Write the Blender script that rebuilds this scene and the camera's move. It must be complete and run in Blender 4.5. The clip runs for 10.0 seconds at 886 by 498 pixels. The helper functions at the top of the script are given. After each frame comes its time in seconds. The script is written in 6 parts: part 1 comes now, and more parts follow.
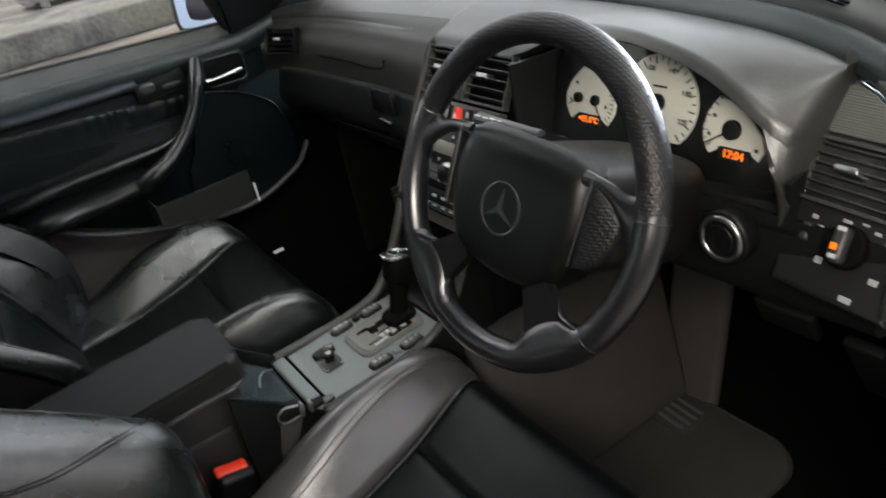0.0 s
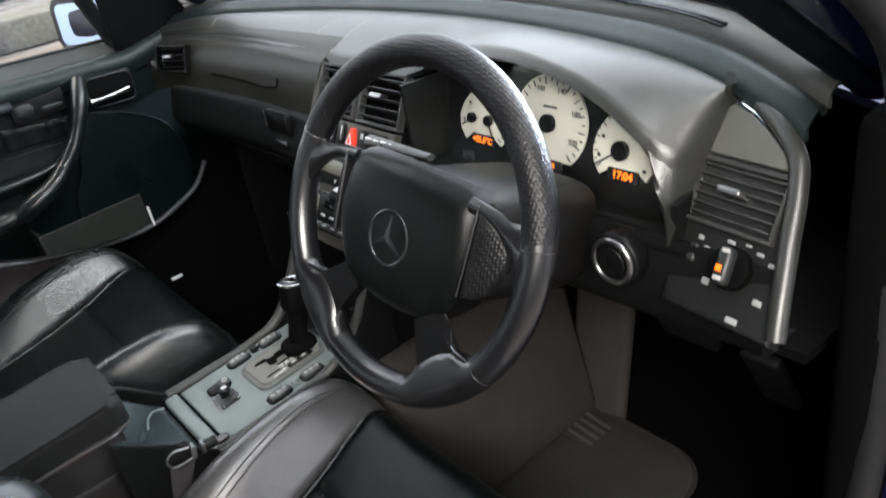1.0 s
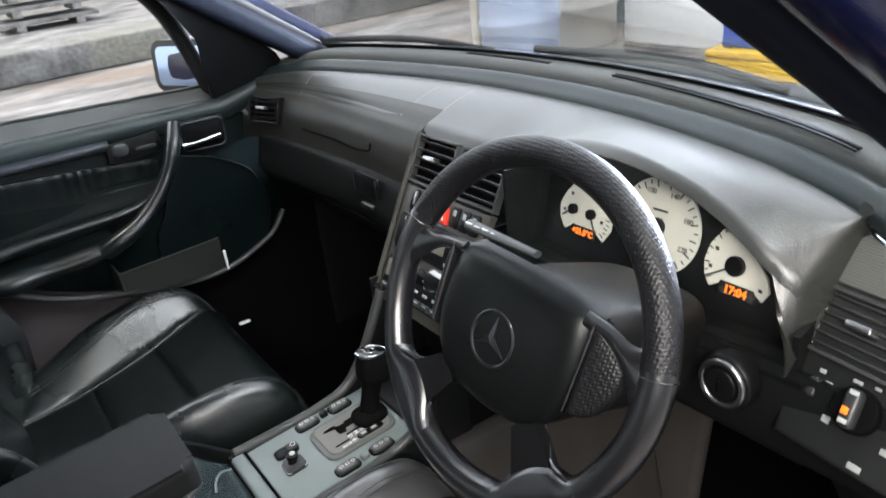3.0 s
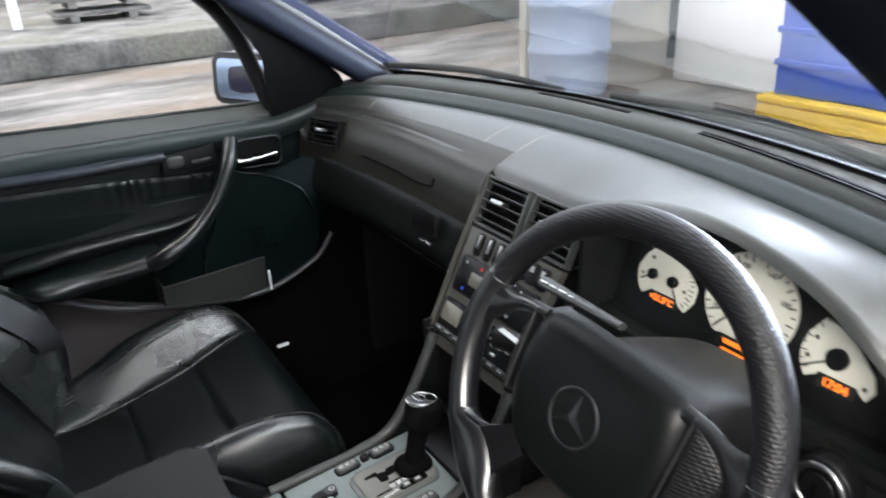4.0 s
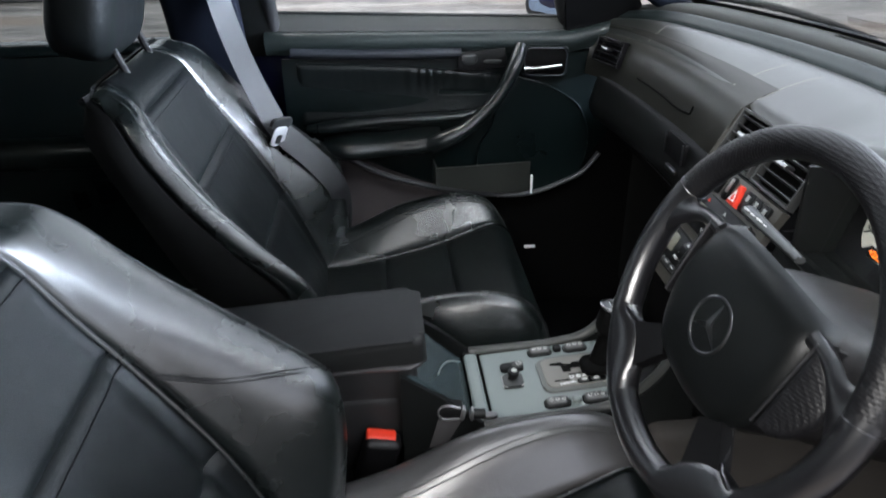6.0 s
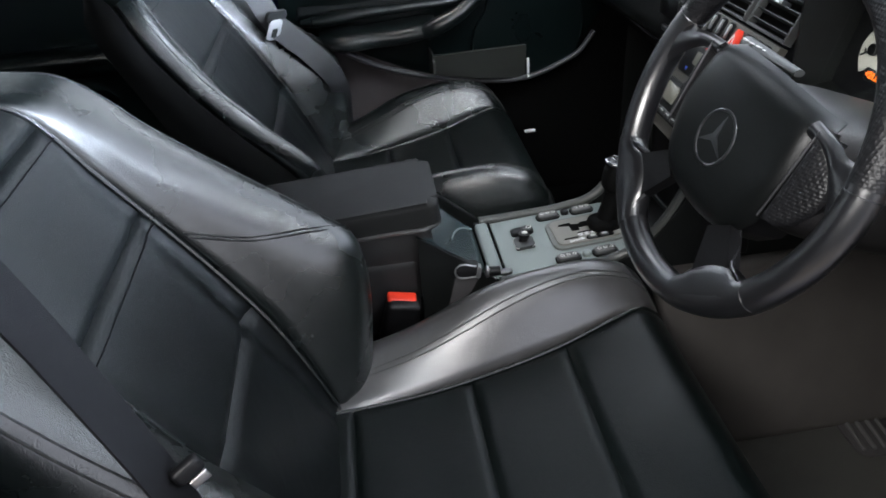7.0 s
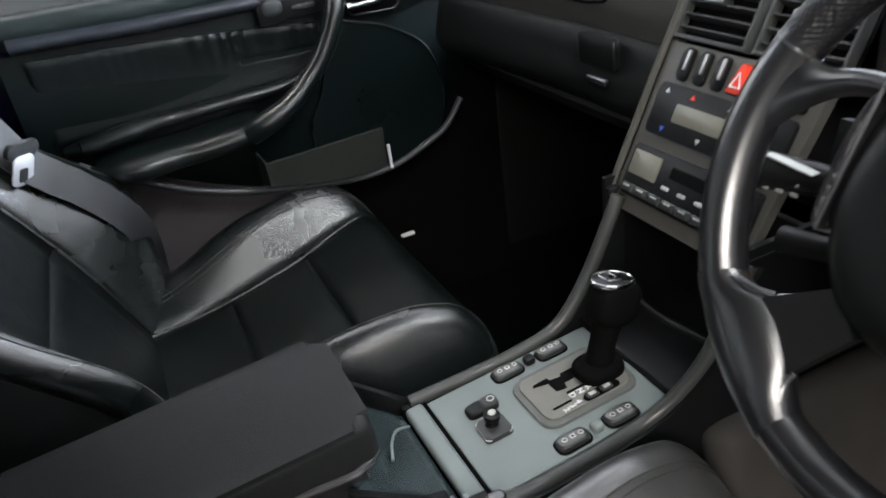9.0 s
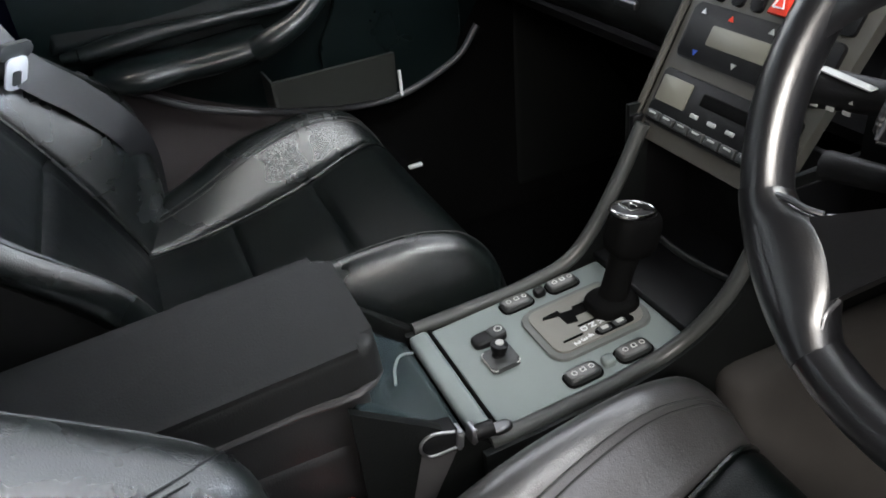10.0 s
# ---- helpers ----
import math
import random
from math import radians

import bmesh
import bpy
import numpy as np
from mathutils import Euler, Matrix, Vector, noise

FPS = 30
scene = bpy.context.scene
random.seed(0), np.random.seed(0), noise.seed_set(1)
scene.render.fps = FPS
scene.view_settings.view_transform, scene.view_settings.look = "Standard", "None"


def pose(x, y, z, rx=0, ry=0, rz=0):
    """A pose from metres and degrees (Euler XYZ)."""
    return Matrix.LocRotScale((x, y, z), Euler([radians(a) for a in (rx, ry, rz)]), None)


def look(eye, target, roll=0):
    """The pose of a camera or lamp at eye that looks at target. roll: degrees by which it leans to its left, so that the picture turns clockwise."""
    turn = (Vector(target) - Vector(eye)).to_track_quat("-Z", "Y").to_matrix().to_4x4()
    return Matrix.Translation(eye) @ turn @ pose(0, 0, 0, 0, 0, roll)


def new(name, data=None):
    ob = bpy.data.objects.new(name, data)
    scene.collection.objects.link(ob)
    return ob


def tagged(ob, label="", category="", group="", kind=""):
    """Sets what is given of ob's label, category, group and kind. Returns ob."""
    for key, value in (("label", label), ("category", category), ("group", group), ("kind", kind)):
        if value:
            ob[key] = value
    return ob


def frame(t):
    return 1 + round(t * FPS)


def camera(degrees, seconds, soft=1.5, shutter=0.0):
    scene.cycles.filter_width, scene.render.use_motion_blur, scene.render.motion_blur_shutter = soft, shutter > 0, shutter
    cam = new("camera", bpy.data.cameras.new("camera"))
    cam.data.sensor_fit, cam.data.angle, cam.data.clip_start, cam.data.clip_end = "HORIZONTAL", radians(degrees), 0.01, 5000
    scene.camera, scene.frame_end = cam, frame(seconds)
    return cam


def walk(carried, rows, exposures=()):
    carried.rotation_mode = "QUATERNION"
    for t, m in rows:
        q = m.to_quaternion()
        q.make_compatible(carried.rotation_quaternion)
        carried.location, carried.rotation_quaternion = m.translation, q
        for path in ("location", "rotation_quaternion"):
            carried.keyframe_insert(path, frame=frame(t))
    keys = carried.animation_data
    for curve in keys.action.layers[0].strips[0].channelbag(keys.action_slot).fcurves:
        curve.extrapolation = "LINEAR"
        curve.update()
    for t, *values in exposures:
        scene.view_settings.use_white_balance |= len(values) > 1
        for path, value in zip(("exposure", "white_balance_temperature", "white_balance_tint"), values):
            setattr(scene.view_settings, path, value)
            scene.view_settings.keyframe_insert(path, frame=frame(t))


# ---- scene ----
cam = camera(60.8, 10.0, soft=1.7, shutter=0.6)
PATH = [
    (0, (0.914, -0.37, 1.163), (-0.63, 0.483, 0.221), -12.3),
    (0.5, (0.923, -0.353, 1.158), (-0.55, 0.552, 0.153), -10.8),
    (1, (0.907, -0.322, 1.16), (-0.523, 0.7, 0.204), -11.0),
    (1.5, (0.881, -0.327, 1.182), (-0.629, 0.689, 0.352), -11.1),
    (2, (0.865, -0.337, 1.189), (-0.691, 0.597, 0.348), -10.7),
    (3.5, (0.814, -0.342, 1.226), (-0.717, 0.645, 0.4), -5.2),
    (4, (0.764, -0.352, 1.235), (-0.811, 0.583, 0.431), -3.1),
    (4.5, (0.721, -0.32, 1.205), (-0.943, 0.396, 0.356), -4.0),
    (5, (0.743, -0.272, 1.206), (-1.047, 0.05, 0.374), -3.2),
    (6.5, (0.958, -0.278, 1.192), (-0.799, -0.172, 0.244), -2.1),
    (7, (0.968, -0.304, 1.139), (-0.716, -0.157, 0.07), -4.7),
    (7.5, (0.858, -0.283, 1.15), (-0.891, -0.082, 0.2), -6.4),
    (8, (0.742, -0.302, 1.123), (-1.018, 0.048, 0.242), -8.3),
    (8.5, (0.633, -0.33, 1.086), (-1.026, 0.268, 0.142), -8.3),
    (9, (0.53, -0.323, 1.044), (-1.103, 0.312, 0.08), -8.8),
    (9.5, (0.499, -0.336, 1.011), (-1.09, 0.292, -0.029), -7.4),
    (10, (0.507, -0.33, 1.004), (-1.069, 0.265, -0.073), -6.5),
]
EXPOSURE = [(0, 0.18, 7000, 10), (0.5, 0.52, 6850, 10), (1, 0.8, 6650, 10), (1.5, 0.9, 6600, 10), (4, 0.8, 6550, 10), (5, 0.65, 6500, 10), (6.5, 0.6, 6350, 10), (7, 0.6, 6350, 10), (8.5, 0.62, 6650, 10), (9, 0.72, 6680, 10), (10, 0.75, 6700, 10)]
walk(cam, [(t, look(eye, target, roll)) for t, eye, target, roll in PATH], EXPOSURE)

# ---- light ----
world = bpy.data.worlds.new("sky")
scene.world = world
world.use_nodes = True
wn = world.node_tree
sky = wn.nodes.new("ShaderNodeTexSky")
sky.sky_type, sky.sun_disc = "NISHITA", False
sky.sun_elevation, sky.sun_rotation = radians(70), radians(215)
sky.air_density, sky.dust_density = 1.0, 4.0
# overcast: an even veil of cloud over the clear-sky light
veil = wn.nodes.new("ShaderNodeMix")
veil.data_type, veil.blend_type = "RGBA", "ADD"
veil.inputs["Factor"].default_value = 1.0
veil.inputs["B"].default_value = (8.4, 8.2, 8.5, 1)
wn.links.new(sky.outputs[0], veil.inputs["A"])
wn.links.new(veil.outputs["Result"], wn.nodes["Background"].inputs[0])
wn.nodes["Background"].inputs[1].default_value = 0.15
sun = new("sun", bpy.data.lights.new("sun", "SUN"))
sun.data.energy, sun.data.angle, sun.data.color = 0.5, radians(24), (1.0, 0.98, 0.95)
sun.matrix_world = look((-0.74, -1.06, 3.56), (0, 0, 0))
scene.view_settings.exposure = 1.2
# unseen fill added beside and above the driver's door; no lamp hangs there
side_fill = new("side_fill_light", bpy.data.lights.new("side_fill_light", "AREA"))
side_fill.data.shape, side_fill.data.size, side_fill.data.size_y = "RECTANGLE", 2.6, 0.36
side_fill.data.energy, side_fill.data.color = 27, (0.95, 0.97, 1.0)
side_fill.matrix_world = look((1.30, 0.35, 2.6), (0.25, 0.0, 0.6))
# unseen fill added ahead of the car, shining in through the windscreen
front_fill = new("front_fill_light", bpy.data.lights.new("front_fill_light", "AREA"))
front_fill.data.shape, front_fill.data.size, front_fill.data.size_y = "RECTANGLE", 2.0, 0.5
front_fill.data.energy, front_fill.data.color = 420, (0.72, 0.82, 1.0)
front_fill.matrix_world = look((0.05, 3.5, 1.60), (0.1, -0.4, 0.95))

# unseen fill added behind and above the driver's door, for wheel and footwell
rear_fill = new("rear_fill_light", bpy.data.lights.new("rear_fill_light", "AREA"))
rear_fill.data.shape, rear_fill.data.size, rear_fill.data.size_y = "RECTANGLE", 1.3, 0.7
rear_fill.data.energy, rear_fill.data.color = 40, (1.0, 0.97, 0.94)
rear_fill.matrix_world = look((1.86, -1.20, 1.98), (0.36, 0.05, 0.75))

# ---- materials ----
def material(name, color, rough=0.5, metal=0.0, grain=0.0, scale=400.0, vary=0.15, patch=6.0, coat=0.0, crease=0.0, emit=0.0, gloss=0.5):
    """Principled surface with fine relief (grain, scale) and slow patches of wear."""
    m = bpy.data.materials.new(name)
    m.use_nodes = True
    nt = m.node_tree
    b = nt.nodes["Principled BSDF"]
    co = nt.nodes.new("ShaderNodeTexCoord")
    slow = nt.nodes.new("ShaderNodeTexNoise")
    slow.inputs["Scale"].default_value, slow.inputs["Detail"].default_value = patch, 5
    fine = nt.nodes.new("ShaderNodeTexNoise")
    fine.inputs["Scale"].default_value, fine.inputs["Detail"].default_value = scale, 3
    for n in (slow, fine):
        nt.links.new(co.outputs["Object"], n.inputs["Vector"])
    mix = nt.nodes.new("ShaderNodeMix")
    mix.data_type = "RGBA"
    mix.inputs["A"].default_value = (*[c * (1 - vary) for c in color], 1)
    mix.inputs["B"].default_value = (*[min(1, c * (1 + vary)) for c in color], 1)
    nt.links.new(slow.outputs["Fac"], mix.inputs["Factor"])
    nt.links.new(mix.outputs["Result"], b.inputs["Base Color"])
    span = nt.nodes.new("ShaderNodeMapRange")
    span.inputs["To Min"].default_value, span.inputs["To Max"].default_value = max(0.02, rough - 0.08), min(1, rough + 0.08)
    nt.links.new(slow.outputs["Fac"], span.inputs["Value"])
    nt.links.new(span.outputs["Result"], b.inputs["Roughness"])
    b.inputs["Metallic"].default_value = metal
    b.inputs["Coat Weight"].default_value, b.inputs["Coat Roughness"].default_value = coat, 0.28
    b.inputs["Specular IOR Level"].default_value = gloss
    if grain:
        bump = nt.nodes.new("ShaderNodeBump")
        bump.inputs["Strength"].default_value, bump.inputs["Distance"].default_value = grain, 0.0006
        nt.links.new(fine.outputs["Fac"], bump.inputs["Height"])
        if crease:
            # pebbled cells and long soft wrinkles, as in used leather
            cell = nt.nodes.new("ShaderNodeTexVoronoi")
            cell.feature = "DISTANCE_TO_EDGE"
            cell.inputs["Scale"].default_value = 420
            wide = nt.nodes.new("ShaderNodeTexNoise")
            wide.inputs["Scale"].default_value, wide.inputs["Detail"].default_value, wide.inputs["Distortion"].default_value = 24, 4, 1.2
            for n in (cell, wide):
                nt.links.new(co.outputs["Object"], n.inputs["Vector"])
            b2, b3 = nt.nodes.new("ShaderNodeBump"), nt.nodes.new("ShaderNodeBump")
            b2.inputs["Strength"].default_value, b2.inputs["Distance"].default_value = 0.35, 0.0008
            b3.inputs["Strength"].default_value, b3.inputs["Distance"].default_value = crease, 0.004
            nt.links.new(cell.outputs["Distance"], b2.inputs["Height"])
            nt.links.new(wide.outputs["Fac"], b3.inputs["Height"])
            nt.links.new(b3.outputs["Normal"], b2.inputs["Normal"])
            nt.links.new(b2.outputs["Normal"], bump.inputs["Normal"])
        nt.links.new(bump.outputs["Normal"], b.inputs["Normal"])
    if emit:
        b.inputs["Emission Color"].default_value = (*color, 1)
        b.inputs["Emission Strength"].default_value = emit
    return m


LEATHER = material("black_leather", (0.0046, 0.0068, 0.0064), 0.27, grain=0.3, scale=900, vary=0.3, patch=9, crease=0.10, gloss=1.0, coat=0.45)
STRIP = material("satin_trim_strip", (0.030, 0.033, 0.040), 0.32, metal=0.3, vary=0.12)
# worn leather, its base colour raised to carry the bolster's highlight
LITWORN = material("lit_worn_leather", (0.056, 0.055, 0.055), 0.23, grain=0.3, scale=900, vary=0.35, patch=14, crease=0.22, gloss=1.0, coat=0.9)
LEATHER_IN = material("black_leather_insert", (0.0026, 0.0044, 0.0043), 0.36, grain=0.3, scale=900, vary=0.3, patch=9, crease=0.13, gloss=0.26)
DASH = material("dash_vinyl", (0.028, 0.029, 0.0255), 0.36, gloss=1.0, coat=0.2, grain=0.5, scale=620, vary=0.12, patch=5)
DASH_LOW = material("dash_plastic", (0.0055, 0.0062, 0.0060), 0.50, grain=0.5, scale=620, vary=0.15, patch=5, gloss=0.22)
TRIM = material("door_vinyl", (0.0030, 0.0060, 0.0061), 0.30, grain=0.4, scale=520, vary=0.2, patch=6, gloss=0.26)
DOORPAD = material("polished_door_vinyl", (0.0040, 0.0068, 0.0068), 0.30, grain=0.4, scale=520, vary=0.2, patch=6, gloss=0.75, coat=0.12)
BLACK = material("black_plastic", (0.005, 0.005, 0.0055), 0.42, grain=0.3, scale=600, vary=0.2, gloss=0.28)
BRIGHT = material("worn_bright_steel", (0.75, 0.76, 0.78), 0.42, metal=0.45, vary=0.08)
# near-black with recess shade in the colour; the black gear lever shares it
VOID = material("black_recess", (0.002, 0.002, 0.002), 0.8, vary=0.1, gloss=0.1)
PANEL = material("grey_console_panel", (0.185, 0.215, 0.21), 0.36, grain=0.5, scale=800, vary=0.12, patch=12)
STACK = material("grey_stack_panel", (0.060, 0.057, 0.048), 0.45, grain=0.4, scale=800, vary=0.12, patch=12)
KEY = material("switch_plastic", (0.030, 0.032, 0.032), 0.35, grain=0.2, scale=900)
RIM = material("worn_wheel_leather", (0.008, 0.008, 0.009), 0.24, grain=0.25, scale=900, vary=0.3, patch=14, gloss=1.0, coat=0.9)
COVER = material("airbag_vinyl", (0.0042, 0.0050, 0.0050), 0.34, grain=0.3, scale=700, vary=0.2, patch=10, gloss=0.32)
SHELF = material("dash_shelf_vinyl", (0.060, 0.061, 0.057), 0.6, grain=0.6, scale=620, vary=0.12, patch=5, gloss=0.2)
RIDGE = material("ridge_vinyl", (0.013, 0.019, 0.0185), 0.42, grain=0.5, scale=620, vary=0.15, patch=5, gloss=0.4)
LEATHER_BACK = material("black_leather_backrest", (0.0032, 0.0044, 0.0046), 0.40, grain=0.3, scale=900, vary=0.3, patch=9, crease=0.20, gloss=0.30)
CHROME = material("chrome", (0.75, 0.75, 0.74), 0.14, metal=1.0, vary=0.05)
SATIN = material("satin_steel", (0.45, 0.45, 0.45), 0.32, metal=1.0, vary=0.1)
CARPET = material("grey_carpet", (0.050, 0.046, 0.043), 0.95, gloss=0.08, grain=1.0, scale=900, vary=0.3, patch=14)
# carpet with the footwell shade put into its near-black colour
SHADECARPET = material("shaded_carpet", (0.003, 0.003, 0.003), 0.95, gloss=0.05, grain=1.0, scale=900, vary=0.3, patch=14)
PAINT = material("dark_blue_paint", (0.009, 0.011, 0.042), 0.16, gloss=0.4, vary=0.1)
DULL = material("dark_chrome", (0.16, 0.16, 0.165), 0.32, metal=1.0, vary=0.1)
# roof lining darkened to cut bounce light in the cabin
HEADLINER = material("dark_headliner", (0.05, 0.05, 0.052), 0.95, gloss=0.1, grain=0.8, scale=700, vary=0.1)
MOULD = material("grey_moulding", (0.055, 0.056, 0.060), 0.38, grain=0.3, scale=500, vary=0.15)
DIAL = material("white_dial", (0.58, 0.55, 0.49), 0.6, vary=0.04)
MARK = material("dark_print", (0.03, 0.03, 0.03), 0.6)
WHITE = material("white_print", (0.75, 0.75, 0.75), 0.5, vary=0.05)
RED = material("red_plastic", (0.75, 0.045, 0.02), 0.4, vary=0.08)
ORANGE = material("orange_light", (1.0, 0.17, 0.01), 0.5, emit=0.7)
# one black webbing in two colours: shaded driver's belt, lit passenger's belt
SHADEWEB = material("shaded_webbing", (0.0035, 0.0035, 0.004), 0.75, gloss=0.15, grain=0.9, scale=1200, vary=0.2)
LITWEB = material("lit_webbing", (0.014, 0.0145, 0.016), 0.45, gloss=0.7, grain=0.9, scale=1200, vary=0.2)
RUBBER = material("rubber", (0.012, 0.012, 0.013), 0.6, grain=0.2, scale=500)
MIRROR = material("mirror_glass", (0.30, 0.39, 0.56), 0.02, metal=1.0, vary=0.02)
LCD = material("grey_display", (0.16, 0.155, 0.125), 0.3, vary=0.05)
GREEN_LCD = material("display_bezel", (0.02, 0.02, 0.02), 0.2)


def glass(name, tint=(1, 1, 1)):
    m = bpy.data.materials.new(name)
    m.use_nodes = True
    b = m.node_tree.nodes["Principled BSDF"]
    b.inputs["Base Color"].default_value = (*tint, 1)
    b.inputs["Roughness"].default_value = 0.0
    b.inputs["IOR"].default_value = 1.45
    b.inputs["Transmission Weight"].default_value = 1.0
    return m


GLASS = glass("clear_glass", (0.93, 0.97, 0.95))
# tint added to hold daylight out of the rear cabin
DIMGLASS = glass("dimming_glass", (0.34, 0.37, 0.36))


# ---- mesh helpers ----
def thing(name, at, label, category, group="", kind=""):
    ob = new(name)
    ob.location = at
    ob["base"] = at
    return tagged(ob, label, category, group, kind)


def finish(me, mat, angle=38):
    me.materials.append(mat)
    for p in me.polygons:
        p.use_smooth = True
    me.set_sharp_from_angle(angle=radians(angle))
    return me


def part(name, bm, mat, parent=None, label="", angle=38):
    """Links a bmesh, given in the car's own metres, as one mesh under its parent."""
    me = bpy.data.meshes.new(name)
    bmesh.ops.recalc_face_normals(bm, faces=bm.faces)
    bm.to_mesh(me)
    bm.free()
    ob = new(name, finish(me, mat, angle))
    if parent is not None:
        ob.parent = parent
        top = parent
        while top.parent is not None:
            top = top.parent
        if parent is top:
            ob.matrix_parent_inverse = Matrix.Translation(top.location).inverted()
    return tagged(ob, label)


def spl(x, xs, ys):
    """Smooth curve through (xs, ys)."""
    xs, ys = np.asarray(xs, float), np.asarray(ys, float)
    g = np.gradient(ys, xs)
    x = min(max(x, xs[0]), xs[-1])
    i = min(int(np.searchsorted(xs, x, "right")) - 1, len(xs) - 2)
    h = xs[i + 1] - xs[i]
    t = (x - xs[i]) / h
    return float((2 * t**3 - 3 * t**2 + 1) * ys[i] + (t**3 - 2 * t**2 + t) * h * g[i] + (-2 * t**3 + 3 * t**2) * ys[i + 1] + (t**3 - t**2) * h * g[i + 1])


def rbox(at, size, bevel=0.004, seg=3, turn=None):
    """Box with rounded edges; turn: a 4x4 turn about its middle."""
    bm = bmesh.new()
    bmesh.ops.create_cube(bm, size=1.0)
    bmesh.ops.scale(bm, vec=size, verts=bm.verts)
    if bevel:
        bmesh.ops.bevel(bm, geom=bm.edges[:], offset=min(bevel, 0.49 * min(size)), segments=seg, profile=0.5, affect="EDGES")
    bmesh.ops.transform(bm, matrix=Matrix.Translation(at) @ (turn or Matrix()), verts=bm.verts)
    return bm


def rot(rx=0, ry=0, rz=0):
    return pose(0, 0, 0, rx, ry, rz)


def disc(at, r, depth, turn=None, n=40, bevel=0.0, r2=None):
    bm = bmesh.new()
    bmesh.ops.create_cone(bm, cap_ends=True, segments=n, radius1=r, radius2=r if r2 is None else r2, depth=depth)
    if bevel:
        rims = [e for e in bm.edges if abs(e.verts[0].co.z - e.verts[1].co.z) < 1e-6]
        bmesh.ops.bevel(bm, geom=rims, offset=bevel, segments=3, profile=0.5, affect="EDGES")
    bmesh.ops.transform(bm, matrix=Matrix.Translation(at) @ (turn or Matrix()), verts=bm.verts)
    return bm


def ring(at, r, w, turn=None, n=64, k=12, flat=1.0):
    """Torus of radius r and thickness w; flat squeezes it along its axis."""
    bm = bmesh.new()
    rows = []
    for i in range(n):
        a = 2 * math.pi * i / n
        rows.append([bm.verts.new(((r + w * math.cos(b)) * math.cos(a), (r + w * math.cos(b)) * math.sin(a), w * flat * math.sin(b))) for b in [2 * math.pi * j / k for j in range(k)]])
    for i in range(n):
        for j in range(k):
            bm.faces.new((rows[i][j], rows[(i + 1) % n][j], rows[(i + 1) % n][(j + 1) % k], rows[i][(j + 1) % k]))
    bmesh.ops.transform(bm, matrix=Matrix.Translation(at) @ (turn or Matrix()), verts=bm.verts)
    return bm


def curve(points, n=24):
    """Smooth way through points, n samples."""
    p = np.asarray(points, float)
    s = np.concatenate([[0], np.cumsum(np.linalg.norm(np.diff(p, axis=0), axis=1))])
    return [Vector([spl(q, s, p[:, k]) for k in range(3)]) for q in np.linspace(0, s[-1], n)]


def tube(points, r, k=12, n=24, flat=1.0, up=(0, 0, 1), taper=None, closed=False):
    """Rod swept along a smooth way; flat squeezes it along 'up'."""
    way = curve(points, n) if n else [Vector(p) for p in points]
    bm = bmesh.new()
    rows = []
    for i, p in enumerate(way):
        d = (way[min(i + 1, len(way) - 1)] - way[max(i - 1, 0)]).normalized()
        side = d.cross(Vector(up))
        side = side.normalized() if side.length > 1e-4 else Vector((1, 0, 0))
        top = side.cross(d).normalized()
        f = 1 if taper is None else spl(i / (len(way) - 1), *taper)
        rows.append([bm.verts.new(p + r * f * (side * math.cos(b) + top * flat * math.sin(b))) for b in [2 * math.pi * j / k for j in range(k)]])
    for a, b in zip(rows, rows[1:]):
        for j in range(k):
            bm.faces.new((a[j], b[j], b[(j + 1) % k], a[(j + 1) % k]))
    bm.faces.new(rows[0])
    bm.faces.new(rows[-1])
    return bm


def sheet(f, nu, nv, thick=0.004, puff=0.0, width=0.012, bounds=(0, 1, 0, 1), flip=False):
    """Solid skin over f(u, v): its face is f, its back lies 'thick' behind (flip: before); puff: how far the edges sink within 'width'."""
    u0, u1, v0, v1 = bounds
    P = np.array([[f(u, v) for v in np.linspace(v0, v1, nv)] for u in np.linspace(u0, u1, nu)], float)
    N = np.cross(np.gradient(P, axis=0), np.gradient(P, axis=1))
    N /= np.maximum(np.linalg.norm(N, axis=2, keepdims=True), 1e-9) * (-1 if flip else 1)
    if puff:
        lu = np.concatenate([np.zeros((1, nv)), np.cumsum(np.linalg.norm(np.diff(P, axis=0), axis=2), axis=0)])
        lv = np.concatenate([np.zeros((nu, 1)), np.cumsum(np.linalg.norm(np.diff(P, axis=1), axis=2), axis=1)], axis=1)
        d = np.minimum(np.minimum(lu, lu[-1:] - lu), np.minimum(lv, lv[:, -1:] - lv))
        P = P - N * (puff * np.clip(1 - d / width, 0, 1) ** 2)[..., None]
    B = P - N * thick
    bm = bmesh.new()
    top = [[bm.verts.new(p) for p in row] for row in P]
    low = [[bm.verts.new(p) for p in row] for row in B]
    for i in range(nu - 1):
        for j in range(nv - 1):
            bm.faces.new((top[i][j], top[i + 1][j], top[i + 1][j + 1], top[i][j + 1]))
            bm.faces.new((low[i][j], low[i][j + 1], low[i + 1][j + 1], low[i + 1][j]))
    edge = [(i, 0) for i in range(nu)] + [(nu - 1, j) for j in range(1, nv)] + [(i, nv - 1) for i in range(nu - 2, -1, -1)] + [(0, j) for j in range(nv - 2, 0, -1)]
    for (a, b), (c, d) in zip(edge, edge[1:] + edge[:1]):
        bm.faces.new((top[a][b], low[a][b], low[c][d], top[c][d]))
    return bm


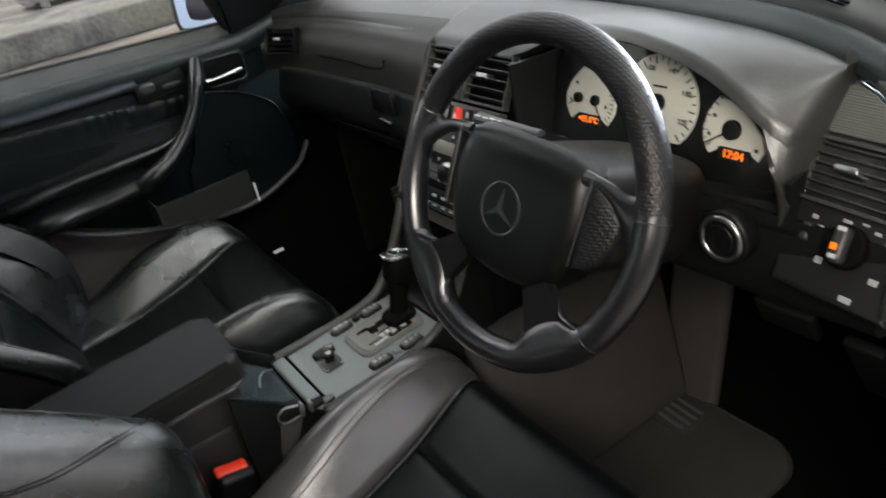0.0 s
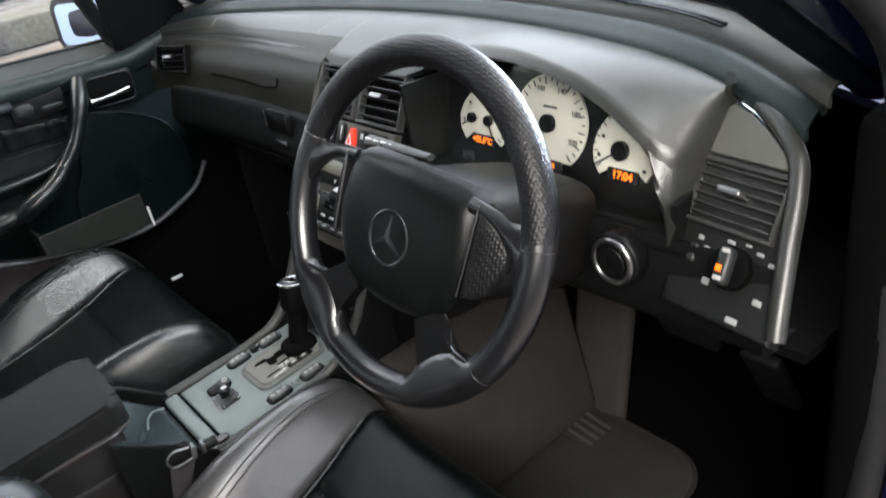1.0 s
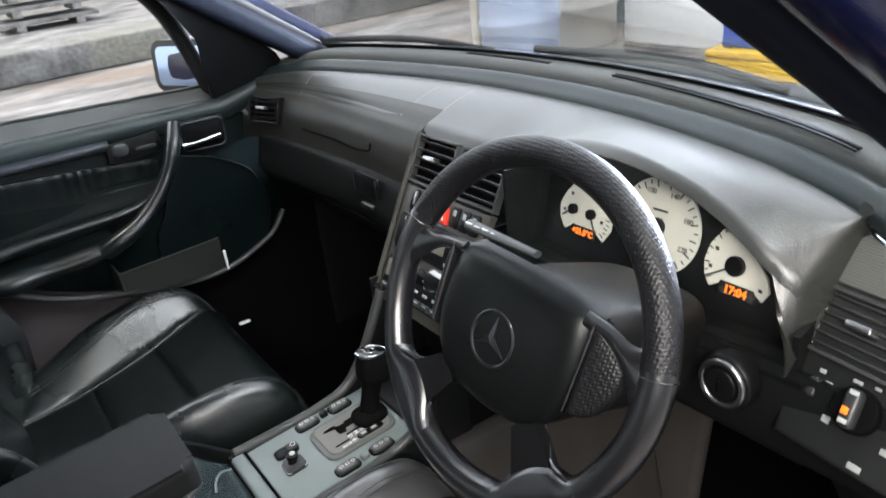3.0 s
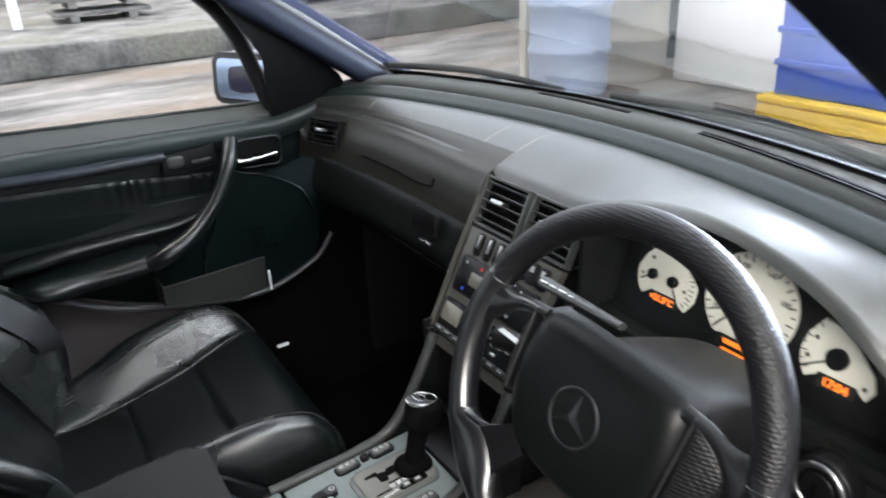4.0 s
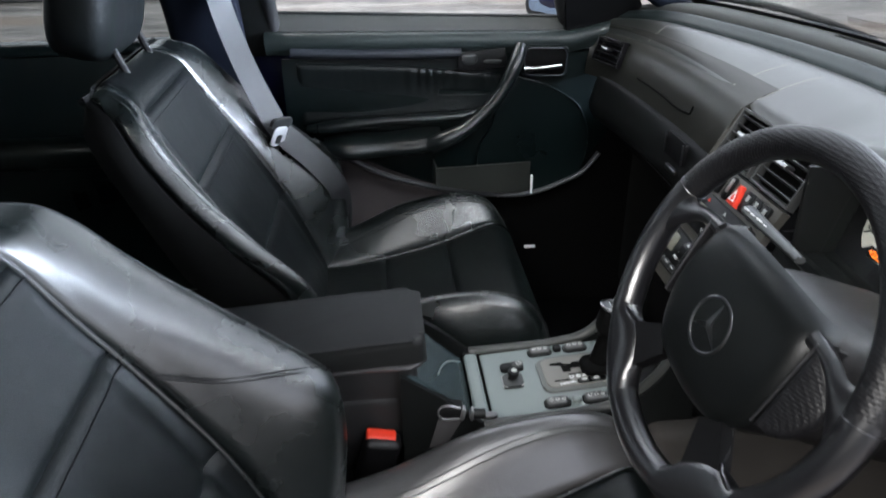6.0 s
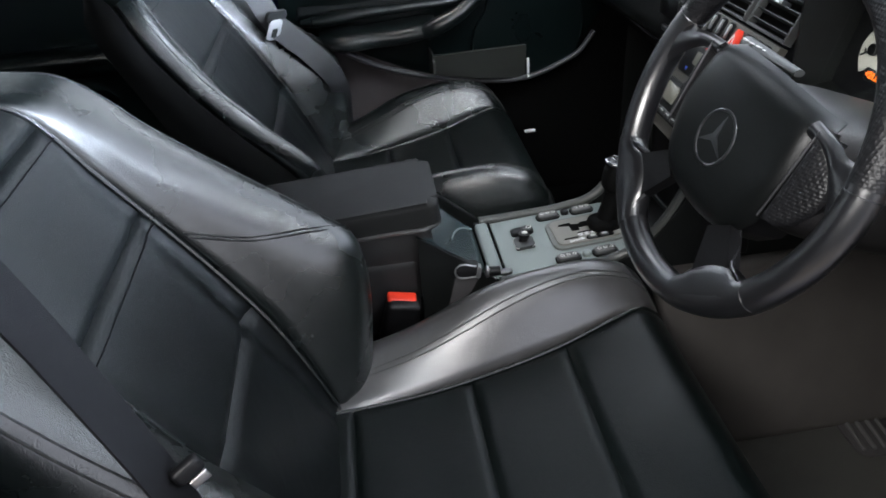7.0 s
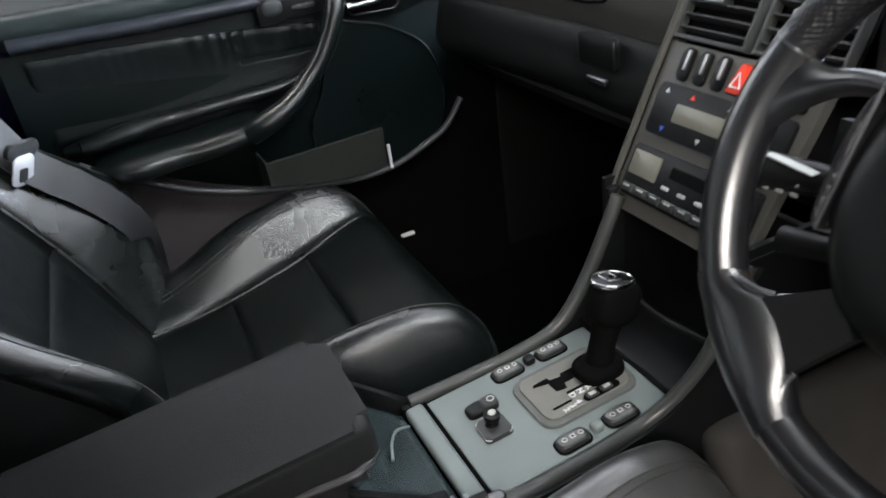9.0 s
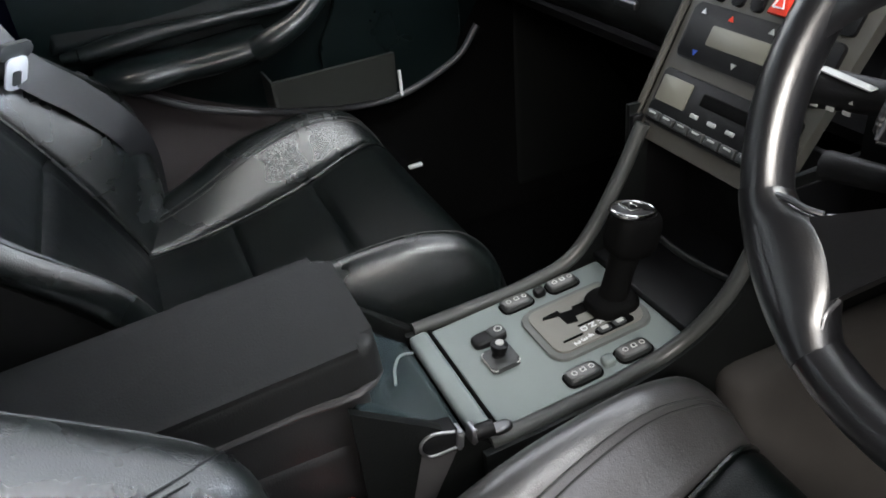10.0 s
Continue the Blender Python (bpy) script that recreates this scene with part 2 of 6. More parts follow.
def slab(outline, depth, m=None, bevel=0.002, seg=2):
    """Plate: a 2D outline in x, z, pushed 'depth' along y and turned by m."""
    bm = bmesh.new()
    a = [bm.verts.new((x, 0, z)) for x, z in outline]
    b = [bm.verts.new((x, depth, z)) for x, z in outline]
    n = len(a)
    bm.faces.new(a)
    bm.faces.new(b[::-1])
    rim = []
    for i in range(n):
        bm.faces.new((a[i], b[i], b[(i + 1) % n], a[(i + 1) % n]))
    if bevel:
        front = [e for e in bm.edges if all(abs(v.co.y) < 1e-9 for v in e.verts)]
        bmesh.ops.bevel(bm, geom=front, offset=bevel, segments=seg, profile=0.5, affect="EDGES")
    bmesh.ops.transform(bm, matrix=m or Matrix(), verts=bm.verts)
    return bm


def blob(at, size, power=0.5, nu=40, nv=24, turn=None):
    """Rounded cushion (superellipsoid)."""
    def sp(v, p):
        return math.copysign(abs(v) ** p, v)
    bm = bmesh.new()
    rows = []
    for i in range(1, nv):
        b = -math.pi / 2 + math.pi * i / nv
        rows.append([bm.verts.new((size[0] / 2 * sp(math.cos(b), power) * sp(math.cos(a), power), size[1] / 2 * sp(math.cos(b), power) * sp(math.sin(a), power), size[2] / 2 * sp(math.sin(b), power))) for a in [2 * math.pi * j / nu for j in range(nu)]])
    for a, b in zip(rows, rows[1:]):
        for j in range(nu):
            bm.faces.new((a[j], a[(j + 1) % nu], b[(j + 1) % nu], b[j]))
    bm.faces.new(rows[0][::-1])
    bm.faces.new(rows[-1])
    bmesh.ops.transform(bm, matrix=Matrix.Translation(at) @ (turn or Matrix()), verts=bm.verts)
    return bm


def join(*bms):
    """Several bmeshes as one."""
    out = bmesh.new()
    for b in bms:
        me = bpy.data.meshes.new("piece")
        b.to_mesh(me)
        b.free()
        out.from_mesh(me)
        bpy.data.meshes.remove(me)
    return out


def plane(origin, right, up):
    """Pose whose x is 'right', z is 'up' and y points into the thing behind it."""
    r, u = Vector(right).normalized(), Vector(up).normalized()
    y = u.cross(r).normalized()
    m = Matrix((r, y, u)).transposed().to_4x4()
    m.translation = origin
    return m


def rrect(w, h, r, n=5):
    pts = []
    for cx, cz, a0 in ((w / 2 - r, h / 2 - r, 0), (-w / 2 + r, h / 2 - r, 90), (-w / 2 + r, -h / 2 + r, 180), (w / 2 - r, -h / 2 + r, 270)):
        for i in range(n + 1):
            a = radians(a0 + 90 * i / n)
            pts.append((cx + r * math.cos(a), cz + r * math.sin(a)))
    return pts


def arc_points(cx, cz, r, a0, a1, n=24):
    return [(cx + r * math.cos(radians(a0 + (a1 - a0) * i / n)), cz + r * math.sin(radians(a0 + (a1 - a0) * i / n))) for i in range(n + 1)]


def text_mesh(body, size, m, mat, parent, name="lettering", depth=0.0004, extra=0.0):
    cu = bpy.data.curves.new(name, "FONT")
    cu.body, cu.size, cu.extrude, cu.align_x, cu.align_y = body, size, depth, "CENTER", "CENTER"
    cu.offset = extra
    ob = bpy.data.objects.new(name, cu)
    me = bpy.data.meshes.new_from_object(ob)
    bpy.data.objects.remove(ob)
    bm = bmesh.new()
    bm.from_mesh(me)
    bmesh.ops.transform(bm, matrix=m @ rot(90), verts=bm.verts)
    return part(name, bm, mat, parent)


# ---- yard ----
PLASTER = material("old_plaster_wall", (0.30, 0.27, 0.25), 0.9, grain=1.0, scale=40, vary=0.35, patch=1.2)
LIME = material("white_wall_paint", (0.88, 0.88, 0.87), 0.8, grain=0.5, scale=60, vary=0.08, patch=1.0)
BLUEDRUM = material("faded_blue_drum_plastic", (0.42, 0.48, 0.62), 0.5, grain=0.2, scale=80, vary=0.35, patch=3)
WHITEDRUM = material("dirty_white_drum_plastic", (0.62, 0.58, 0.50), 0.5, grain=0.2, scale=80, vary=0.2, patch=3)
BLUEBOX = material("blue_crate_plastic", (0.02, 0.07, 0.42), 0.45, vary=0.15)
YELLOWBOX = material("yellow_crate_plastic", (0.75, 0.48, 0.03), 0.45, vary=0.15)



def patched(name, dark, pale, warm, stretch=(1.0, 0.35, 1.0)):
    """Worn yard surface: pale, dark and brownish patches drawn out along the wheel tracks."""
    m = bpy.data.materials.new(name)
    m.use_nodes = True
    nt = m.node_tree
    bs = nt.nodes["Principled BSDF"]
    co, mp = nt.nodes.new("ShaderNodeTexCoord"), nt.nodes.new("ShaderNodeMapping")
    mp.inputs["Scale"].default_value = stretch
    nt.links.new(co.outputs["Object"], mp.inputs["Vector"])
    big, mid, fine = [nt.nodes.new("ShaderNodeTexNoise") for _ in range(3)]
    for n, sc, de in ((big, 0.9, 6), (mid, 2.6, 8), (fine, 22, 6)):
        n.inputs["Scale"].default_value, n.inputs["Detail"].default_value = sc, de
        nt.links.new(mp.outputs["Vector"], n.inputs["Vector"])
    ra = nt.nodes.new("ShaderNodeValToRGB")
    ra.color_ramp.elements[0].position, ra.color_ramp.elements[0].color = 0.36, (*dark, 1)
    ra.color_ramp.elements[1].position, ra.color_ramp.elements[1].color = 0.64, (*pale, 1)
    nt.links.new(mid.outputs["Fac"], ra.inputs["Fac"])
    rb = nt.nodes.new("ShaderNodeValToRGB")
    rb.color_ramp.elements[0].position, rb.color_ramp.elements[1].position = 0.48, 0.62
    nt.links.new(big.outputs["Fac"], rb.inputs["Fac"])
    mx = nt.nodes.new("ShaderNodeMix")
    mx.data_type = "RGBA"
    mx.inputs["B"].default_value = (*warm, 1)
    nt.links.new(rb.outputs["Color"], mx.inputs["Factor"])
    nt.links.new(ra.outputs["Color"], mx.inputs["A"])
    m2 = nt.nodes.new("ShaderNodeMix")
    m2.data_type, m2.blend_type = "RGBA", "OVERLAY"
    m2.inputs["Factor"].default_value = 0.55
    nt.links.new(mx.outputs["Result"], m2.inputs["A"])
    nt.links.new(fine.outputs["Fac"], m2.inputs["B"])
    nt.links.new(m2.outputs["Result"], bs.inputs["Base Color"])
    bs.inputs["Roughness"].default_value = 0.85
    bp = nt.nodes.new("ShaderNodeBump")
    bp.inputs["Strength"].default_value, bp.inputs["Distance"].default_value = 0.8, 0.03
    nt.links.new(fine.outputs["Fac"], bp.inputs["Height"])
    nt.links.new(bp.outputs["Normal"], bs.inputs["Normal"])
    return m


YARD = patched("worn_yard_concrete", (0.052, 0.049, 0.047), (0.25, 0.235, 0.222), (0.170, 0.134, 0.106))
STONE = patched("pale_stone_ledge", (0.085, 0.083, 0.080), (0.23, 0.22, 0.21), (0.16, 0.155, 0.13), (1, 1, 1))
ground = part("ground", rbox((0, 0, -0.1), (160, 160, 0.2), 0), YARD)
tagged(ground, "worn grey and brown concrete yard with pale patches", "ground", kind="structure")
ledge = part("stone_ledge", rbox((-10.6, 2, 0.15), (6.2, 60, 0.30), 0.03), STONE)
tagged(ledge, "low pale stone ledge along the yard", "ledge", kind="structure")
wall = part("wall_west", rbox((-13.9, 2, 1.1), (0.4, 60, 2.2), 0.02), PLASTER)
tagged(wall, "old weathered plaster yard wall", "wall", kind="structure")
lime = part("wall_north", rbox((1.83, 4.40, 0.75), (10.4, 0.25, 1.5), 0.02), LIME)
tagged(lime, "bright whitewashed low wall in front of the car", "wall", kind="structure")
# unseen walls and canopy, added to block skylight around the car
BLOCKER = material("blocker_grey", (0.20, 0.195, 0.185), 0.9, grain=0.5, scale=60, vary=0.25, patch=1.0, gloss=0.2)
bay = part("blocker_east", rbox((4.6, -2.6, 1.5), (0.2, 7, 3.0), 0.02), BLOCKER)
tagged(bay, "unseen grey wall added beside the car to block skylight", "wall", kind="structure")
lid = part("ceiling", rbox((1.75, -2.7, 3.08), (5.9, 7.2, 0.12), 0.02), BLOCKER)
south_block = part("blocker_south", rbox((1.75, -6.4, 1.51), (5.9, 0.2, 3.0), 0.02), BLOCKER)
tagged(south_block, "unseen grey wall added behind the car to block skylight", "wall", kind="structure")
tagged(lid, "unseen grey canopy added over the car to block skylight", "ceiling", kind="structure")
far = part("backdrop", rbox((-6, 26, 1.2), (60, 0.4, 2.4), 0.02), PLASTER)
tagged(far, "far plaster wall closing the yard", "wall", kind="structure")
for sx, sy in ((-9.4, 0.2), (-9.6, 2.7), (-9.5, -2.4)):
    p = part("white_post", rbox((sx, sy, 0.75), (0.10, 0.10, 0.95), 0.01), LIME)
    tagged(p, "white painted post standing on the stone ledge", "post", "white posts on the ledge")
for sx, sy, w in ((-9.8, 1.15, 1.1), (-9.9, 4.2, 1.4)):
    pl = thing("pallet", (sx, sy, 0.30), "grey-green weathered pallet stacked on the ledge", "pallet", "pallets on the ledge")
    for k in range(3):
        part("board", rbox((sx, sy, 0.40 + 0.16 * k), (0.8, w, 0.05), 0.006), STONE, pl)
        part("bearer", rbox((sx + 0.1, sy - w * 0.3, 0.34 + 0.16 * k), (0.6, 0.10, 0.075), 0.006), STONE, pl)
        part("bearer", rbox((sx + 0.1, sy + w * 0.3, 0.34 + 0.16 * k), (0.6, 0.10, 0.075), 0.006), STONE, pl)


def drum(at, r, h, mat, label):
    d = thing("drum", at, label, "drum", "drums by the wall")
    rows = [(0, 0.94), (0.03, 1.0), (0.30, 1.0), (0.32, 1.05), (0.35, 1.05), (0.37, 1.0), (0.62, 1.0), (0.64, 1.05), (0.67, 1.05), (0.69, 1.0), (0.95, 1.0), (1.0, 0.93)]
    bm = bmesh.new()
    loops = [[bm.verts.new((at[0] + r * k * math.cos(a), at[1] + r * k * math.sin(a), at[2] + h * t)) for a in [2 * math.pi * i / 32 for i in range(32)]] for t, k in rows]
    for a, b in zip(loops, loops[1:]):
        for i in range(32):
            bm.faces.new((a[i], a[(i + 1) % 32], b[(i + 1) % 32], b[i]))
    bm.faces.new(loops[0][::-1])
    bm.faces.new(loops[-1])
    part("barrel", bm, mat, d)
    part("lid", disc((at[0], at[1], at[2] + h + 0.012), r * 0.9, 0.024, bevel=0.006), mat, d)
    return d


drum((-3.60, 3.42, 0), 0.29, 0.98, BLUEDRUM, "faded blue and white plastic drum standing in the yard")
drum((-3.72, 4.18, 0), 0.27, 0.90, WHITEDRUM, "dirty cream plastic drum standing in the yard")
DARKBIN = material("dark_grey_bin", (0.07, 0.075, 0.09), 0.5, vary=0.2)
drum((-4.15, 5.05, 0), 0.22, 0.72, DARKBIN, "small dark grey bin standing in the yard")
post = part("post", rbox((-4.10, 3.42, 0.9), (0.09, 0.09, 1.8), 0.01), WHITEDRUM)
tagged(post, "pale timber post beside the blue drum", "post")


def crate(at, size, mat, label):
    c = thing("crate", at, label, "crate", "crates before the white wall")
    x, y, z = at
    w, d, h = size
    part("body", rbox((x, y, z + h / 2), size, 0.02), mat, c)
    for k in range(3):
        part("rib", rbox((x, y, z + h * (0.25 + 0.25 * k)), (w + 0.03, d + 0.03, 0.04), 0.008), mat, c)
    part("lid", rbox((x, y, z + h + 0.02), (w + 0.04, d + 0.04, 0.04), 0.01), mat, c)
    return c


crate((-1.55, 3.92, 0), (1.15, 0.5, 0.12), YELLOWBOX, "yellow painted plinth under a blue bin")
crate((-1.55, 3.95, 0.16), (1.08, 0.45, 0.75), BLUEBOX, "large blue plastic bin on a yellow plinth")

# ---- car shell ----
car = thing("car_body", (0, -0.6, 0.0), "dark blue saloon car body with driver's door open", "car", kind="structure")


def wsx(x):
    """How far ahead the foot of the windscreen lies at x."""
    return 0.490 - 0.36 * x * x if x < 0.45 else 0.417 - 0.22 * (x - 0.45)


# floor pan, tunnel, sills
part("floor_pan", rbox((0, -0.75, 0.215), (1.44, 3.0, 0.03), 0.005), SHADECARPET, car, "carpeted floor darkened to footwell shade")
part("tunnel", rbox((0, -0.45, 0.33), (0.20, 1.9, 0.24), 0.05, 4), SHADECARPET, car, "carpeted tunnel darkened to footwell shade")
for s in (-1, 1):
    part("sill", rbox((s * 0.755, -0.62, 0.29), (0.13, 2.5, 0.20), 0.03), PAINT if s > 0 else SHADECARPET, car)
part("firewall", rbox((0, 0.74, 0.52), (1.44, 0.03, 0.64), 0.005), SHADECARPET, car)
part("toe_board", rbox((0, 0.62, 0.36), (1.44, 0.03, 0.40), 0.005, turn=rot(38)), SHADECARPET, car)
part("rear_bulkhead", rbox((0, -1.86, 0.62), (1.40, 0.03, 0.80), 0.005), SHADECARPET, car)


# roof and pillars
def roof_at(u, v, lift=0.0):
    x = -0.60 + 1.20 * u
    y = -0.20 - 1.40 * v
    crown = 1 - (abs(x) / 0.60) ** 2.6
    nose = 1 - (2 * v - 1) ** 2
    return (x, y - 0.02 * (x / 0.6) ** 2, 1.315 + 0.055 * crown + 0.045 * nose + lift)


part("headlining", sheet(lambda u, v: roof_at(u, v), 24, 24, 0.006), HEADLINER, car, "dark fabric headlining")
part("roof", sheet(lambda u, v: roof_at(u, v, 0.04), 24, 24, 0.008), PAINT, car)


def pillar(points, width, depth, mat, name, twist=0.0):
    way = curve(points, 22)
    bm = bmesh.new()
    rows = []
    prof = rrect(width, depth, min(width, depth) * 0.38, 4)
    for i, p in enumerate(way):
        d = (way[min(i + 1, 21)] - way[max(i - 1, 0)]).normalized()
        s = math.copysign(1, p.x)
        inward = Vector((-s * math.cos(radians(twist)), -math.sin(radians(twist)), 0))
        inward = (inward - d * inward.dot(d)).normalized()
        other = d.cross(inward)
        rows.append([bm.verts.new(p + inward * a + other * b) for a, b in prof])
    k = len(prof)
    for a, b in zip(rows, rows[1:]):
        for j in range(k):
            bm.faces.new((a[j], b[j], b[(j + 1) % k], a[(j + 1) % k]))
    bm.faces.new(rows[0])
    bm.faces.new(rows[-1])
    return part(name, bm, mat, car)


PILLAR = material("navy_pillar_trim", (0.006, 0.0085, 0.016), 0.7, gloss=0.15, grain=0.4, scale=500, vary=0.15)
def a_edge(s, y, dx=0.0, dz=0.0):
    """The windscreen-side edge of a front pillar, shifted out and up across the pillar."""
    return (s * (0.605 + 0.08 * (y - 0.2) + dx), y + 0.56 * dz, 1.005 - 0.675 * (y - 0.2) + 0.83 * dz)


A_RUN = (0.385, 0.25, 0.12, 0.0, -0.12, -0.22)
for s in (-1, 1):
    pillar([a_edge(s, y, 0.010, 0.024) for y in A_RUN], 0.05, 0.046, PILLAR, "a_pillar_trim", 10)
    pillar([a_edge(s, y, 0.052, 0.046) for y in A_RUN], 0.055, 0.085, PAINT, "a_pillar", 10)
    pillar([a_edge(s, y, 0.034, 0.040) for y in A_RUN], 0.03, 0.050, RUBBER, "pillar_seal", 10)
    pillar([(s * 0.725, -0.60, 0.25), (s * 0.72, -0.60, 0.70), (s * 0.695, -0.602, 0.90), (s * 0.61, -0.615, 1.17), (s * 0.555, -0.62, 1.34)], 0.07, 0.15, PILLAR, "b_pillar", 0)
    pillar([(s * 0.62, -1.62, 0.90), (s * 0.58, -1.50, 1.15), (s * 0.52, -1.42, 1.36)], 0.08, 0.22, PILLAR, "c_pillar", 0)
    pillar([(s * 0.575, -0.20, 1.30), (s * 0.57, -0.60, 1.345), (s * 0.55, -1.45, 1.335)], 0.06, 0.06, PILLAR, "roof_rail", 0)
pillar([(-0.705, -0.505, 0.86), (-0.655, -0.508, 1.06), (-0.605, -0.513, 1.23), (-0.572, -0.516, 1.33)], 0.03, 0.08, DASH_LOW, "b_pillar_cover", 0)
part("roof_header", rbox((0, -0.225, 1.322), (1.10, 0.09, 0.05), 0.018), HEADLINER, car)


def screen(u, v):
    x = (-0.60 + 1.2 * u) * (1 - 0.17 * v)
    return (x, (wsx(x) + 0.015) * (1 - v) + (-0.235) * v, 0.945 + 0.375 * v + 0.015 * math.sin(math.pi * v))


ws = part("windscreen", sheet(screen, 24, 12, 0.004), GLASS, car, "clear windscreen glass")
ws.visible_shadow = False
FRIT = material("black_glass_band", (0.004, 0.004, 0.005), 0.35, vary=0.1, gloss=0.3)
part("screen_band", sheet(lambda u, v: Vector(screen(u, 0.045 * v)) + Vector((0, -0.005, 0.0)), 40, 4, 0.0015), FRIT, car, "black band along the foot of the windscreen")
rs = part("rear_window", sheet(lambda u, v: ((-0.58 + 1.16 * u) * (1 - 0.12 * v), -1.84 + 0.40 * v, 0.95 + 0.40 * v), 10, 8, 0.004), DIMGLASS, car, "rear window darkened to hold back daylight")
part("parcel_shelf", rbox((0, -1.66, 0.925), (1.30, 0.42, 0.03), 0.01), SHADECARPET, car)


# bonnet and front wings
def bonnet(u, v):
    x = -0.80 + 1.6 * u
    y = 0.60 - 0.12 * (x / 0.8) ** 2 + 1.05 * v
    e = abs(x) / 0.8
    return (x, y, 0.845 - 0.36 * v - 0.10 * e ** 4 + 0.010 * math.exp(-((abs(x) - 0.42) / 0.05) ** 2))


part("bonnet", sheet(bonnet, 40, 24, 0.01), PAINT, car, "dark blue bonnet")
SCUTTLE = material("scuttle_plastic", (0.016, 0.024, 0.025), 0.4, grain=0.4, scale=300, vary=0.25, patch=10)
part("scuttle", sheet(lambda u, v: (-0.72 + 1.44 * u, (wsx(-0.72 + 1.44 * u) + 0.03) + 0.16 * v, 0.925 - 0.02 * math.sin(math.pi * v) - 0.012 * v), 30, 8, 0.006), SCUTTLE, car, "dark plastic wiper scuttle")
for sx in (-0.42, 0.18):
    part("wiper_arm", tube([(sx + 0.12, wsx(sx + 0.12) + 0.10, 0.935), (sx, wsx(sx) + 0.07, 0.958), (sx - 0.30, wsx(sx - 0.3) + 0.02, 0.965)], 0.007, 8, 16), RUBBER, car)
for s in (-1, 1):
    part("front_wing", sheet(lambda u, v: (s * (0.80 + 0.045 * math.sin(math.pi * min(1, v * 1.2) / 2)), 0.42 + 1.2 * u, 0.735 - 0.26 * u - 0.40 * v), 12, 10, 0.01), PAINT, car)
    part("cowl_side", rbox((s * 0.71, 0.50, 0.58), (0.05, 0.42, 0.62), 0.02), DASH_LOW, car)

part("front_panel", rbox((0, 1.62, 0.36), (1.50, 0.10, 0.34), 0.05), PAINT, car, "dark blue front end")
part("boot_lid", rbox((0, -2.12, 0.76), (1.34, 0.54, 0.34), 0.07, 4), PAINT, car, "dark blue boot")
part("rear_panel", rbox((0, -2.36, 0.52), (1.42, 0.10, 0.50), 0.05), PAINT, car)
for s in (-1, 1):
    part("rear_wing", rbox((s * 0.735, -2.0, 0.66), (0.11, 0.80, 0.44), 0.04), PAINT, car)
    for wy in (0.90, -1.98):
        tyre = part("tyre", disc((s * 0.70, wy, 0.305), 0.305, 0.19, rot(0, 90), 48, 0.03), RUBBER, car, "black road tyre")
        part("rim", disc((s * 0.735, wy, 0.305), 0.20, 0.14, rot(0, 90), 40, 0.01), SATIN, tyre, "silver wheel rim")

# ---- rear bench and rear doors ----
bench = thing("rear_bench", (0, -1.35, 0.23), "black leather rear bench seat in deep shade", "car seat")
part("seat_cushion", blob((0, -1.32, 0.42), (1.28, 0.52, 0.26), 0.35), LEATHER, bench)
part("backrest", blob((0, -1.62, 0.72), (1.26, 0.18, 0.60), 0.35, turn=rot(-18)), LEATHER, bench)
for sx in (-0.42, 0.42):
    part("headrest", blob((sx, -1.72, 1.03), (0.26, 0.10, 0.16), 0.5), LEATHER, bench)


def rear_door(s):
    d = thing("rear_door", (s * 0.72, -1.1, 0.25), "closed rear door with black trim", "car door", "rear doors")
    part("door_shell", rbox((s * 0.745, -1.10, 0.58), (0.06, 0.98, 0.62), 0.02), PAINT, d)
    part("door_trim", rbox((s * 0.695, -1.10, 0.60), (0.04, 0.96, 0.56), 0.015), TRIM, d)
    part("sill_cap", rbox((s * 0.69, -1.10, 0.885), (0.05, 0.96, 0.025), 0.01), TRIM, d)
    part("armrest", rbox((s * 0.65, -1.05, 0.68), (0.07, 0.55, 0.06), 0.02), TRIM, d)
    part("window_frame", tube([(s * 0.70, -0.63, 0.90), (s * 0.61, -0.64, 1.20), (s * 0.575, -0.75, 1.31), (s * 0.56, -1.2, 1.325), (s * 0.60, -1.45, 1.20), (s * 0.70, -1.58, 0.90)], 0.018, 8, 40, up=(1, 0, 0)), RUBBER, d)
    g = part("window", sheet(lambda u, v: (s * (0.70 - 0.13 * v), -0.63 - 0.94 * u + (0.14 * v * (2 * u - 1) if u > 0.5 else 0), 0.89 + 0.42 * v), 10, 8, 0.004), DIMGLASS, d, "rear door glass darkened to hold back daylight")


rear_door(-1)
rear_door(1)


